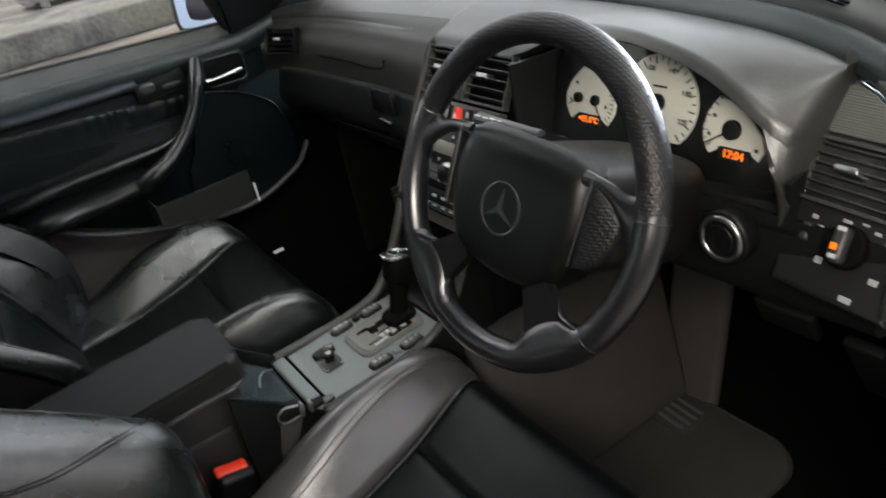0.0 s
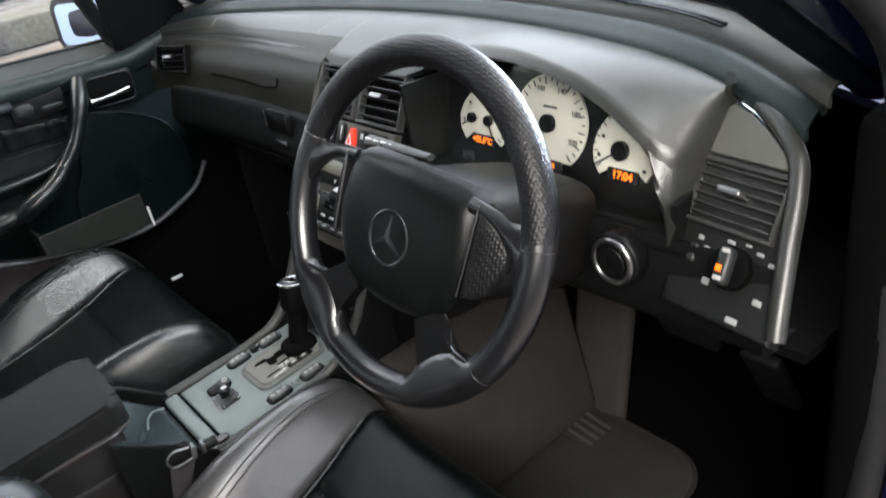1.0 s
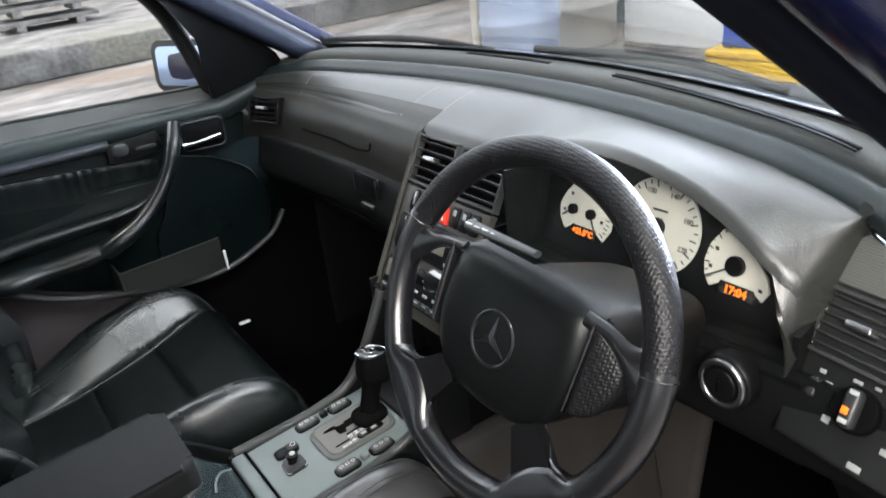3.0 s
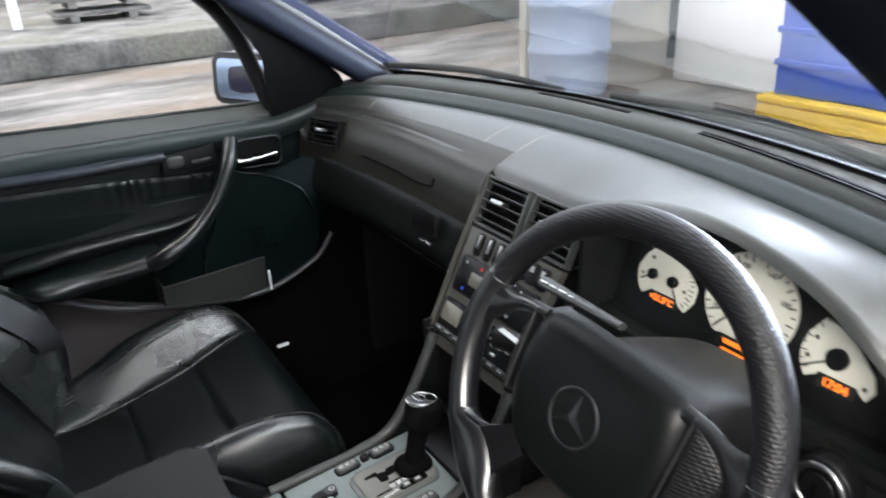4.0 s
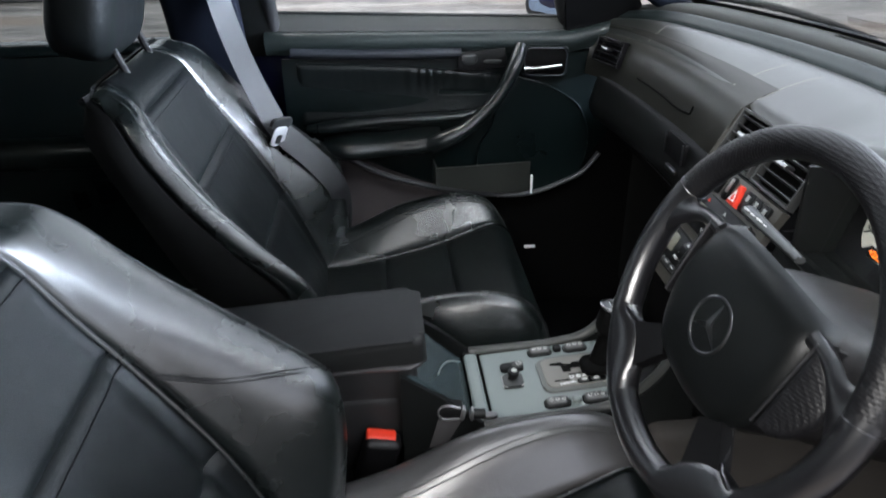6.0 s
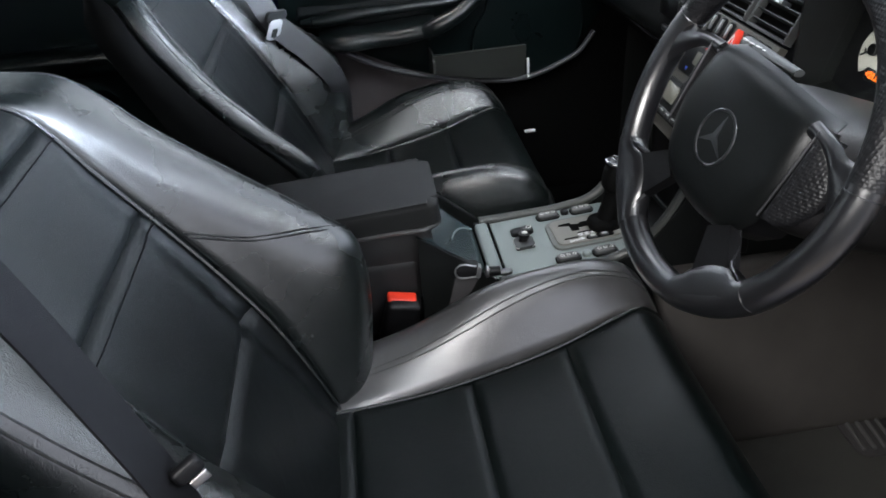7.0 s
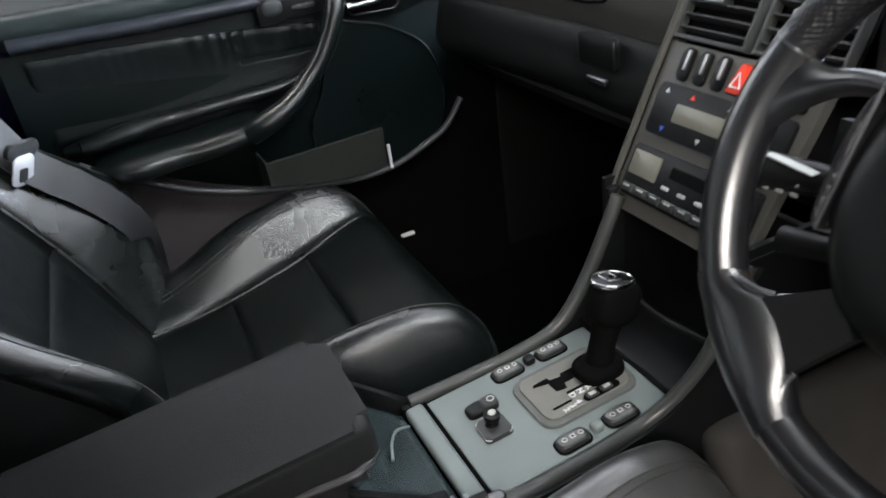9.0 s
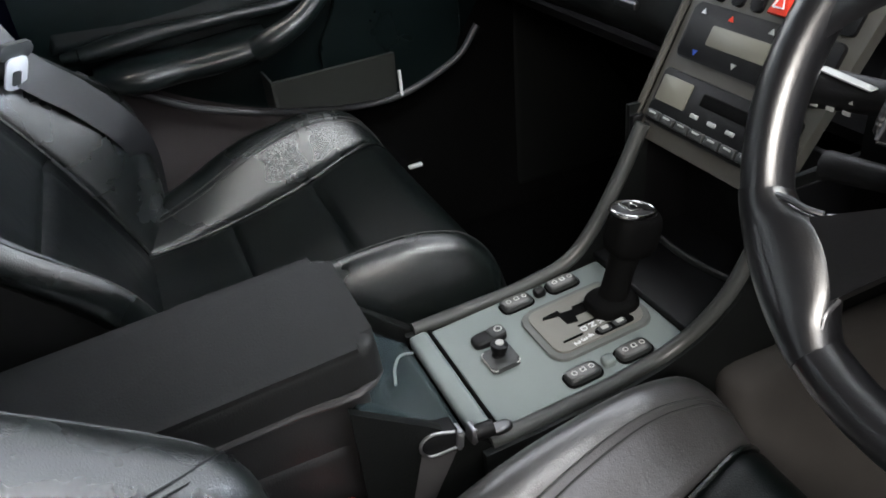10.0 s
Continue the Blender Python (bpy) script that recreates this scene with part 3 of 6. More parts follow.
# ---- front seats ----
SIDE = material("seat_side_vinyl", (0.006, 0.006, 0.0058), 0.6, grain=0.4, scale=600, vary=0.2, gloss=0.06)
STITCH = material("dark_stitching", (0.030, 0.031, 0.030), 0.6, vary=0.2)
def seat(cx, dy, back_dy, lean_deg, name_label):
    st = thing("car_seat", (cx, -0.2 + dy, 0.23), name_label, "car seat", "front seats")
    inboard = -math.copysign(1, cx)

    def cushion(a, b):
        """Cushion top: |a| < 0.5 is the flat middle, from there to 1 the side bolster; b runs to the front."""
        s, a = math.copysign(1, a), abs(a)
        roll = max(0.0, (b - 0.80) / 0.20) * math.pi / 2
        y = -0.43 + 0.43 * min(b, 0.80) / 0.80 + 0.062 * math.sin(roll)
        top = spl(b, [0, 0.3, 0.6, 0.8, 1.0], [0.468, 0.468, 0.492, 0.520, 0.528])
        seam = spl(b, [0, 0.35, 0.7, 0.9, 1.0], [0.104, 0.124, 0.152, 0.176, 0.186])
        outer = spl(b, [0, 0.3, 0.8, 1.0], [0.238, 0.252, 0.258, 0.250])
        high = spl(b, [0, 0.25, 0.5, 0.7, 0.85, 1.0], [0.006, 0.044, 0.084, 0.070, 0.032, 0.0])
        if a <= 0.5:
            x, z = seam * a / 0.5, 0.004 * (a / 0.5) ** 4
        else:
            t = (a - 0.5) / 0.5
            x = seam + (outer - seam) * spl(t, [0, 0.15, 0.4, 0.65, 0.85, 1.0], [0, 0.18, 0.50, 0.82, 0.98, 1.0])
            z = high * spl(t, [0, 0.12, 0.3, 0.45, 0.6, 0.8, 1.0], [0.05, 0.38, 0.86, 1.0, 0.80, 0.1, -0.5]) - 0.085 * max(0, (t - 0.55) / 0.45) ** 1.5
        return (cx + s * x, y + dy - (0.030 if cx < 0 else 0.010) * max(0, a - 0.5) / 0.5 * max(0, b - 0.6) / 0.4, top + z - 0.085 * (1 - math.cos(roll)))

    for a0, a1, nm in ((-1, -0.5, "bolster"), (0.5, 1, "bolster")):
        part(nm, sheet(lambda u, v: cushion(u, v), 30, 54, 0.03, 0.006, 0.008, (a0, a1, 0, 1)), LITWORN if cx > 0 and a0 < 0 else LEATHER, st)
    for b0, b1 in ((0, 0.11), (0.11, 0.395), (0.395, 0.632), (0.632, 1.0)):
        part("seat_panel", sheet(lambda u, v: cushion(u, v), 34, 26, 0.03, 0.006, 0.010, (-0.5, 0.5, b0, b1)), LEATHER_IN, st)
    for s in (-1, 1):
        part("seam", tube([Vector(cushion(s * 0.5, b)) + Vector((0, 0, -0.002)) for b in np.linspace(0.03, 0.985, 14)], 0.0022, 6, 40), LEATHER, st)
    for s in (-1, 1):
        for k in (-0.010, 0.010):
            part("stitching", tube([Vector(cushion(s * (spl(b, [0, 0.4, 0.75, 0.88, 1.0], [0.625, 0.63, 0.655, 0.625, 0.56]) + k), b)) + Vector((0, 0, 0.0004)) for b in np.linspace(0.04, 0.97, 24)], 0.0011, 5, 70), STITCH, st)
    part("seat_base", rbox((cx, -0.20 + dy, 0.365), (0.47, 0.44, 0.14), 0.03), DASH_LOW, st)
    part("front_valance", rbox((cx, 0.035 + dy, 0.375), (0.44, 0.03, 0.12), 0.012), LEATHER, st)
    for s in (-1, 1):
        part("seat_rail", rbox((cx + s * 0.18, -0.17 + dy, 0.255), (0.035, 0.46, 0.05), 0.006), SATIN, st)

    # backrest: w runs up the leaning back
    lean = radians(lean_deg)
    up, out = Vector((0, -math.sin(lean), math.cos(lean))), Vector((0, math.cos(lean), math.sin(lean)))
    foot = Vector((cx, -0.373 + back_dy, 0.43))

    seam_at = {-1: 0.50, 1: 0.50}
    if cx < 0:
        seam_at[1] = 0.80

    def back(a, w):
        """Face of the backrest: |a| < seam is the middle, from there to 1 the side bolster; w runs up."""
        s = math.copysign(1, a)
        half = spl(w, [0, 0.15, 0.30, 0.42, 0.52, 0.58], [0.225, 0.245, 0.250, 0.240, 0.222, 0.180])
        x = s * half * spl(abs(a), [0, 0.5, 0.62, 0.8, 0.94, 1.0], [0, 0.50, 0.60, 0.80, 0.97, 1.0])
        if cx < 0 and a > 0:
            lift = spl(w, [0, 0.06, 0.12, 0.177, 0.289, 0.377, 0.45, 0.52, 0.58], [0.030, 0.050, 0.063, 0.068, 0.036, 0.014, 0.006, 0.004, 0.0])
            o = spl(abs(a), [0, 0.5, 0.72, 0.84, 0.93, 0.98, 1.0], [0, 0, 0.06, 0.45, 1.0, 1.0, 0.8]) * lift
        else:
            lift = spl(w, [0, 0.06, 0.12, 0.16, 0.20, 0.24, 0.315, 0.40, 0.49, 0.56], [0.030, 0.068, 0.104, 0.122, 0.130, 0.113, 0.078, 0.046, 0.021, 0.0])
            if cx * a > 0:
                lift *= 0.8 if cx < 0 else 0.6
            if cx > 0 and a < 0:
                o = spl(-a, [0, 0.3, 0.48, 0.54, 0.62, 0.70, 0.78, 0.86, 0.94, 1.0], [0, 0.0, 0.02, 0.24, 0.66, 0.92, 1.0, 0.94, 0.72, 0.30]) * lift
            else:
                o = spl(abs(a), [0, 0.3, 0.48, 0.56, 0.70, 0.84, 0.94, 1.0], [0, 0.0, 0.02, 0.22, 0.70, 1.0, 0.86, 0.32]) * lift
        belly = 0.010 * math.sin(math.pi * min(1, w / 0.45))
        edge = -0.040 * max(0, (w - 0.52) / 0.06) ** 2 - 0.030 * max(0, abs(a) - 0.9) / 0.1
        return foot + Vector((x, 0, 0)) + up * w + out * (o + belly + edge)

    for a0, a1 in ((-1, -seam_at[-1]), (seam_at[1], 1)):
        part("bolster", sheet(back, 30, 54, 0.035, 0.007, 0.010, (a0, a1, 0, 0.58), True), LEATHER, st)
    for w0, w1 in ((0.0, 0.224), (0.224, 0.387), (0.387, 0.512), (0.512, 0.58)):
        part("back_panel", sheet(back, 30, 24, 0.035, 0.006, 0.010, (-seam_at[-1], seam_at[1], w0, w1), True), LEATHER_BACK, st)
    for s in (-1, 1):
        part("seam", tube([back(s * seam_at[s], w) - out * 0.002 for w in np.linspace(0.02, 0.57, 16)], 0.0022, 6, 40), LEATHER, st)

    for s in (-1, 1):
        for k in (-0.012, 0.012):
            part("stitching", tube([back(s * (0.905 + k), w) for w in np.linspace(0.03, 0.56, 20)], 0.0011, 5, 60), STITCH, st)

    for w in (0.371, 0.496):
        part("stitching", tube([back(a, w) + out * 0.0004 for a in np.linspace(-0.97 * seam_at[-1], 0.97 * seam_at[1], 16)], 0.0010, 5, 40), BLACK, st)
    if cx > 0:
        for k in (0.0, 0.007):
            part("stitching", tube([back(-a, w + k) + out * 0.0004 for a, w in ((0.52, 0.335), (0.60, 0.285), (0.72, 0.236), (0.84, 0.200), (0.95, 0.165))], 0.0011, 5, 40), BLACK, st)

    def shell(u, w):
        a = 2 * u - 1
        half = spl(w, [0, 0.15, 0.30, 0.42, 0.52, 0.58], [0.222, 0.242, 0.247, 0.237, 0.219, 0.177])
        return foot + Vector((a * half, 0, 0)) + up * w - out * ((0.075 + 0.030 * (1 - abs(a) ** 4)) * min(1, 0.35 + (0.60 - w) / 0.10) * (0.45 + 0.55 * min(1, w / 0.30)))

    part("back_shell", sheet(shell, 24, 20, 0.004, 0, 0, (0, 1, 0, 0.58)), DASH_LOW, st, "black plastic seat back shell")
    for s in (-1, 1):
        def flank(u, w):
            a, b = back(s, w), shell(0 if s < 0 else 1, w)
            return a * (1 - u) + b * u + Vector((s * 0.006 * math.sin(math.pi * u), 0, 0))
        part("side_trim", sheet(flank, 8, 30, 0.004, 0, 0, (0, 1, 0, 0.575)), SIDE, st, "matt black seat side")
    hr = foot + up * (0.655 if cx > 0 else 0.672) + out * -0.022
    part("headrest", blob(hr, (0.27, 0.115, 0.185) if cx > 0 else (0.25, 0.105, 0.155), 0.54, turn=rot(-12)), LEATHER_BACK, st)
    for s in (-1, 1):
        part("headrest_post", tube([foot + up * 0.54 + Vector((s * 0.07, 0, 0)) - out * 0.03, foot + up * 0.66 + Vector((s * 0.07, 0, 0)) - out * 0.015], 0.006, 8, 4), BLACK, st)
    part("recliner_cover", rbox((cx - inboard * 0.262, -0.37 + dy, 0.42), (0.03, 0.16, 0.10), 0.014), BLACK, st)
    return st


seat(-0.37, -0.055, 0.0, 27, "black leather passenger seat with deep side bolsters")
seat(0.37, 0.0, 0.0, 28, "black leather driver's seat with creased side bolsters")

# ---- centre console ----
CX = 0.006
console = thing("centre_console", (0, -0.1, 0.23), "grey and black centre console between the seats", "console")


def rail_z(y):
    return spl(y, [-0.16, -0.10, 0.0, 0.035, 0.07, 0.10, 0.125], [0.514, 0.517, 0.527, 0.537, 0.574, 0.625, 0.675])


RAIL = material("grey_rail", (0.045, 0.047, 0.044), 0.34, grain=0.3, scale=700, vary=0.15)
for s in (-1, 1):
    part("side_wall", sheet(lambda u, v: (CX + s * (0.090 + 0.008 * v) + (0.016 * min(1, max(0, (-0.13 + 0.29 * u - 0.06) / 0.05)) if s > 0 else 0), -0.16 + 0.29 * u, 0.25 + (rail_z(-0.16 + 0.29 * u) - 0.25) * (1 - v)), 24, 8, 0.008), DASH_LOW, console)
    part("side_rail", tube([(CX + s * 0.0855 + (0.016 * min(1, max(0, (y - 0.03) / 0.05)) if s > 0 else -0.004 * max(0, (0.06 - y) / 0.2)), y, rail_z(y)) for y in np.linspace(-0.150, 0.125, 14)], 0.0080, 10, 36), RAIL, console, "pale grey rounded side rail")
tilt = math.atan2(0.014, 0.175)


def ontop(x, y, h=0.0):
    """A place on the console's top plate."""
    return Vector((x + CX, y, 0.5210 + (y + 0.055) * math.tan(tilt) + h))


FLAT = rot(math.degrees(tilt))
part("top_plate", rbox(ontop(0, -0.035, -0.004), (0.154, 0.202, 0.012), 0.003, turn=FLAT), PANEL, console, "pale grey console plate")
MARKPALE = material("pale_print", (0.50, 0.50, 0.48), 0.45, vary=0.15)
GATE = material("gate_grey", (0.115, 0.122, 0.115), 0.4, grain=0.4, scale=800, vary=0.12, patch=12)
GATEPLATE = material("warm_grey_gate", (0.19, 0.185, 0.165), 0.4, grain=0.4, scale=800, vary=0.12, patch=12)
part("gate_frame", slab(rrect(0.082, 0.112, 0.016), 0.006, Matrix.Translation(ontop(0.0, 0.0, 0.006)) @ FLAT @ rot(-90), 0.0025), GATE, console, "raised grey shift gate")
part("gate_plate", slab(rrect(0.069, 0.099, 0.012), 0.004, Matrix.Translation(ontop(0.0, 0.0, 0.0085)) @ FLAT @ rot(-90), 0.001), GATEPLATE, console)
SLOT = [(-0.020, -0.036), (-0.017, -0.038), (-0.013, -0.022), (0.002, -0.021), (0.004, -0.010), (-0.004, -0.008), (-0.004, 0.046), (-0.018, 0.046), (-0.018, -0.004), (-0.014, -0.006), (-0.016, -0.018), (-0.021, -0.019)]
part("gate_slot", slab(SLOT, 0.003, Matrix.Translation(ontop(0, 0, 0.0093)) @ FLAT @ rot(-90), 0), VOID, console, "zigzag shift slot")
for x, y, ln in ((0.022, -0.027, 0.022), (0.0105, -0.003, 0.023)):
    part("gate_slit", rbox(ontop(x, y, 0.0088), (0.0022, ln, 0.0016), 0.0004, turn=FLAT), VOID, console)
UPRIGHT = FLAT @ rot(-90)
for x, y, ch in ((0.017, 0.0075, "R"), (0.0168, -0.0024, "N"), (0.0172, -0.0122, "D"), (0.0285, -0.0125, "4"), (0.0300, -0.0200, "3"), (0.0308, -0.0280, "2")):
    text_mesh(ch, 0.0092, Matrix.Translation(ontop(x, y, 0.0094)) @ UPRIGHT, WHITE, console, "gate_letter", 0.0003, 0.0003)
win = part("marks_window", slab(rrect(0.011, 0.042, 0.005), 0.002, Matrix.Translation(ontop(0.0285, 0.0150, 0.0095)) @ UPRIGHT, 0.0005), VOID, console, "black strip with two pale buttons")
for y in (0.004, 0.021):
    part("gate_button", blob(ontop(0.0285, y, 0.0095), (0.0085, 0.014, 0.004), 0.6, 18, 8, turn=FLAT), KEY, win)
    part("gate_mark", rbox(ontop(0.0285, y, 0.0116), (0.0045, 0.0075, 0.0008), 0.0003, turn=FLAT), MARKPALE, win)


MARKGREY = material("grey_print", (0.34, 0.35, 0.34), 0.4, vary=0.1)
# paler than the switch body: light on the tops put into the colour
ROCKTOP = material("lit_switch_top", (0.10, 0.10, 0.097), 0.22, vary=0.3, patch=160, coat=0.5)


def rocker(x, y):
    k = part("rocker_switch", blob(ontop(x, y, 0.0035), (0.0185, 0.034, 0.011), 0.5, 28, 14, turn=FLAT), KEY, console, "black window switch with its top lightened as lit")
    part("switch_well", slab(rrect(0.0225, 0.038, 0.008), 0.002, Matrix.Translation(ontop(x, y, 0.0030)) @ FLAT @ rot(-90), 0.0005), VOID, k)
    part("switch_mark", blob(ontop(x, y - 0.001, 0.0072), (0.0150, 0.029, 0.0050), 0.55, 24, 10, turn=FLAT), ROCKTOP, k)
    for dy_ in (-0.009, 0.009):
        part("switch_line", ring(ontop(x, y + dy_, 0.0094), 0.0024, 0.0006, FLAT, 18, 6), MARKPALE, k)
    part("switch_line", rbox(ontop(x, y, 0.0096), (0.0052, 0.0056, 0.0006), 0.0002, turn=FLAT), MARKPALE, k)
    part("switch_line", rbox(ontop(x, y, 0.0098), (0.0028, 0.0030, 0.0006), 0.0002, turn=FLAT), KEY, k)


for x, y in ((-0.062, 0.012), (-0.062, -0.043), (0.063, 0.012), (0.063, -0.043)):
    rocker(x, y)
for x in (-0.062, 0.063):
    part("child_lock_button", blob(ontop(x, -0.0155, 0.005), (0.012, 0.013, 0.010), 0.6, 20, 10, turn=FLAT), BLACK if x < 0 else PANEL, console)
jp = part("mirror_joystick_plate", slab(rrect(0.030, 0.030, 0.005), 0.006, Matrix.Translation(ontop(0.003, -0.096, 0.0075)) @ UPRIGHT, 0.003), KEY, console, "dark grey plate below the mirror stick")
part("plate_rim", tube([ontop(0.003 + x, -0.096 + y, 0.0058) for x, y in rrect(0.0295, 0.0295, 0.005)], 0.0007, 6, 0, closed=True), MARKPALE, jp)
stick = part("mirror_joystick", tube([ontop(-0.001, -0.096, 0.004), ontop(-0.0015, -0.095, 0.012), ontop(-0.002, -0.094, 0.020)], 0.0072, 16, 10, taper=([0, 0.3, 0.7, 0.95, 1], [1.15, 0.9, 1.15, 0.85, 0.3])), BLACK, console, "small black mirror stick")
part("stick_top", disc(ontop(-0.002, -0.0938, 0.0200), 0.0042, 0.0016, FLAT, 20, 0.0005), MARKPALE, stick)
sel = part("mirror_selector", blob(ontop(-0.030, -0.092, 0.0045), (0.019, 0.036, 0.010), 0.5, 28, 12, turn=FLAT), BLACK, console)
part("selector_top", blob(ontop(-0.030, -0.0835, 0.0075), (0.0165, 0.018, 0.0075), 0.5, 24, 10, turn=FLAT), KEY, sel)
part("selector_mark", ring(ontop(-0.030, -0.0815, 0.0112), 0.0036, 0.0008, FLAT, 20, 6), MARKPALE, sel)
part("rail_tip", blob((0.100, -0.143, 0.537), (0.012, 0.020, 0.008), 0.7, 18, 10), DULL, console, "worn bright tip of the side rail")
part("plate_joint", rbox(ontop(0, -0.1375, 0.000), (0.154, 0.003, 0.010), 0.001), VOID, console)


ARMBOX2 = material("console_side_vinyl", (0.013, 0.0125, 0.0128), 0.55, grain=0.5, scale=620, vary=0.15, gloss=0.35)
RAMP = material("smoked_grey_lid", (0.026, 0.038, 0.041), 0.24, vary=0.2, gloss=0.8)
part("end_cap", rbox(ontop(0, -0.1495, -0.002), (0.158, 0.021, 0.016), 0.005, turn=rot(6)), PANEL, console, "pale grey end strip of the console plate")


def ramp(u, v):
    y = -0.160 - 0.090 * v
    return (CX - 0.080 + 0.160 * u, y, spl(v, [0, 0.2, 0.6, 1], [0.512, 0.528, 0.564, 0.602]) - 0.012 * math.sin(math.pi * u) * v)


part("ashtray_lid", sheet(ramp, 16, 14, 0.01, 0.004, 0.01, flip=True), RAMP, console, "ribbed grey lid below the armrest")
part("lid_edge", tube([(-0.022, -0.172, 0.540), (-0.014, -0.186, 0.549), (0.008, -0.200, 0.557), (0.032, -0.208, 0.560)], 0.0014, 8, 20), PANEL, console, "pale curved edge of the lid")
part("tail_box", rbox((0.006, -0.385, 0.40), (0.146, 0.26, 0.33), 0.015), ARMBOX2, console)
for s in (-1, 1):
    part("cheek", slab([(-0.262, 0.25), (-0.146, 0.25), (-0.146, 0.512), (-0.20, 0.560), (-0.262, 0.606)], 0.010, plane((s * 0.084, 0, 0), (0, -s, 0), (0, 0, 1)) @ Matrix.Diagonal((-s, 1, 1, 1)), 0.003), DASH_LOW, console)

arm = thing("armrest", (0.012, -0.38, 0.565), "black padded centre armrest lid with a seam", "armrest")


# paler than the lid, paints the highlight along its lower edge
EDGE_GLINT = material("armrest_edge_glint", (0.050, 0.048, 0.048), 0.22, vary=0.15, coat=0.6)
ARMBOX = material("armrest_box_vinyl", (0.017, 0.0165, 0.0168), 0.5, grain=0.5, scale=620, vary=0.15, gloss=0.4)
ARMPAD = material("armrest_vinyl", (0.010, 0.0103, 0.0103), 0.58, grain=0.5, scale=620, vary=0.15, gloss=0.3)


def arm_turn(at, size, bevel):
    return rbox(at, size, bevel, 4, rot(4))


part("lid", slab(rrect(0.142, 0.30, 0.017, 8), 0.036, Matrix.Translation((0.008, -0.375, 0.6235)) @ rot(4) @ Matrix.Translation((0, 0, 0.018)) @ rot(-90), 0.011, 4), ARMPAD, arm, "soft black armrest lid")
part("box", arm_turn((0.008, -0.380, 0.562), (0.136, 0.286, 0.084), 0.010), ARMBOX, arm)
part("edge_highlight", tube([(0.0775, -0.515, 0.595), (0.0780, -0.30, 0.6085), (0.0765, -0.236, 0.6125), (0.066, -0.227, 0.613)], 0.0034, 8, 20), EDGE_GLINT, arm)

# gear lever
lever = thing("gear_lever", (0.0, 0.03, 0.535), "black automatic gear lever with chrome capped knob", "gear lever")
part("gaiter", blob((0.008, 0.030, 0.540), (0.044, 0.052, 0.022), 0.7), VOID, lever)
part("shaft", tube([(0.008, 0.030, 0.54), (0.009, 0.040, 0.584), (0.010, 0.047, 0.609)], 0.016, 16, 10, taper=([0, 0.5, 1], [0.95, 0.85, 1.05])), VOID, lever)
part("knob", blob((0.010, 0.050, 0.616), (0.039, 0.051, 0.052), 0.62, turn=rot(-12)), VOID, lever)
def cap_ring(a):
    return Vector((0.010, 0.049, 0.641)) + rot(-12) @ Vector((0.0165 * math.cos(a), 0.0225 * math.sin(a), 0))


part("cap_plate", blob((0.010, 0.049, 0.639), (0.034, 0.046, 0.007), 0.75, turn=rot(-12)), DULL, lever, "dark metal knob cap")
part("cap_ring", tube([cap_ring(2 * math.pi * k / 40) for k in range(41)], 0.0017, 8, 0), CHROME, lever, "chrome rim of the knob")
for x_, y_, w_, h_ in ((-0.005, 0.006, 0.010, 0.004), (0.005, 0.0, 0.004, 0.014), (-0.004, -0.008, 0.012, 0.004)):
    part("cap_mark", rbox(Vector((0.010, 0.049, 0.6428)) + rot(-12) @ Vector((x_, y_, 0)), (w_, h_, 0.0015), 0.0004, turn=rot(-12)), CHROME, lever)

# belt buckles beside the tunnel
buckle = thing("belt_buckle", (0.095, -0.295, 0.42), "black belt buckle with red release button", "seat belt buckle")
part("body", rbox((0.098, -0.298, 0.475), (0.030, 0.050, 0.085), 0.008, turn=rot(-14, 10)), BLACK, buckle)
part("release_button", rbox((0.098, -0.292, 0.513), (0.020, 0.042, 0.012), 0.004, turn=rot(-14, 10)), RED, buckle, "red release button")
part("stalk", tube([(0.102, -0.31, 0.36), (0.098, -0.302, 0.45)], 0.010, 8, 6), BLACK, buckle)
ash = thing("seat_fitting", (0.095, -0.22, 0.43), "grey belt stalk with chrome edged head beside the console", "seat belt buckle")
STALK = material("grey_stalk_plastic", (0.050, 0.048, 0.049), 0.45, grain=0.3, scale=600, vary=0.15)
part("stalk", slab([(-0.012, 0), (0.010, 0), (0.019, 0.058), (-0.016, 0.058)], 0.012, plane((0.096, -0.216, 0.480), (0.05, 1, -0.20), (0.0, 0.34, 1)), 0.004), STALK, ash, "warm grey tapered stalk")
HEADM = plane((0.098, -0.197, 0.545), (0.06, 1, -0.14), (-0.15, 0.22, 1))
part("head", slab(rrect(0.034, 0.018, 0.005), 0.020, HEADM, 0.003), BLACK, ash)
part("chrome_edge", tube([HEADM @ Vector((x, -0.0004, z)) for x, z in ((0.015, -0.008), (-0.013, -0.008), (-0.016, -0.004), (-0.016, 0.004), (-0.012, 0.008), (0.012, 0.008))], 0.0014, 8, 30), SATIN, ash, "chrome rim of the head")
for k in range(2):
    part("chrome_bar", slab(rrect(0.006, 0.017 - 0.003 * k, 0.002), 0.014, HEADM @ Matrix.Translation((0.017 + 0.013 * k, -0.003, -0.001)), 0.002), SATIN, ash)
part("end_cap", tube([(0.098, -0.166, 0.540), (0.099, -0.150, 0.540)], 0.007, 14, 4), BLACK, ash)


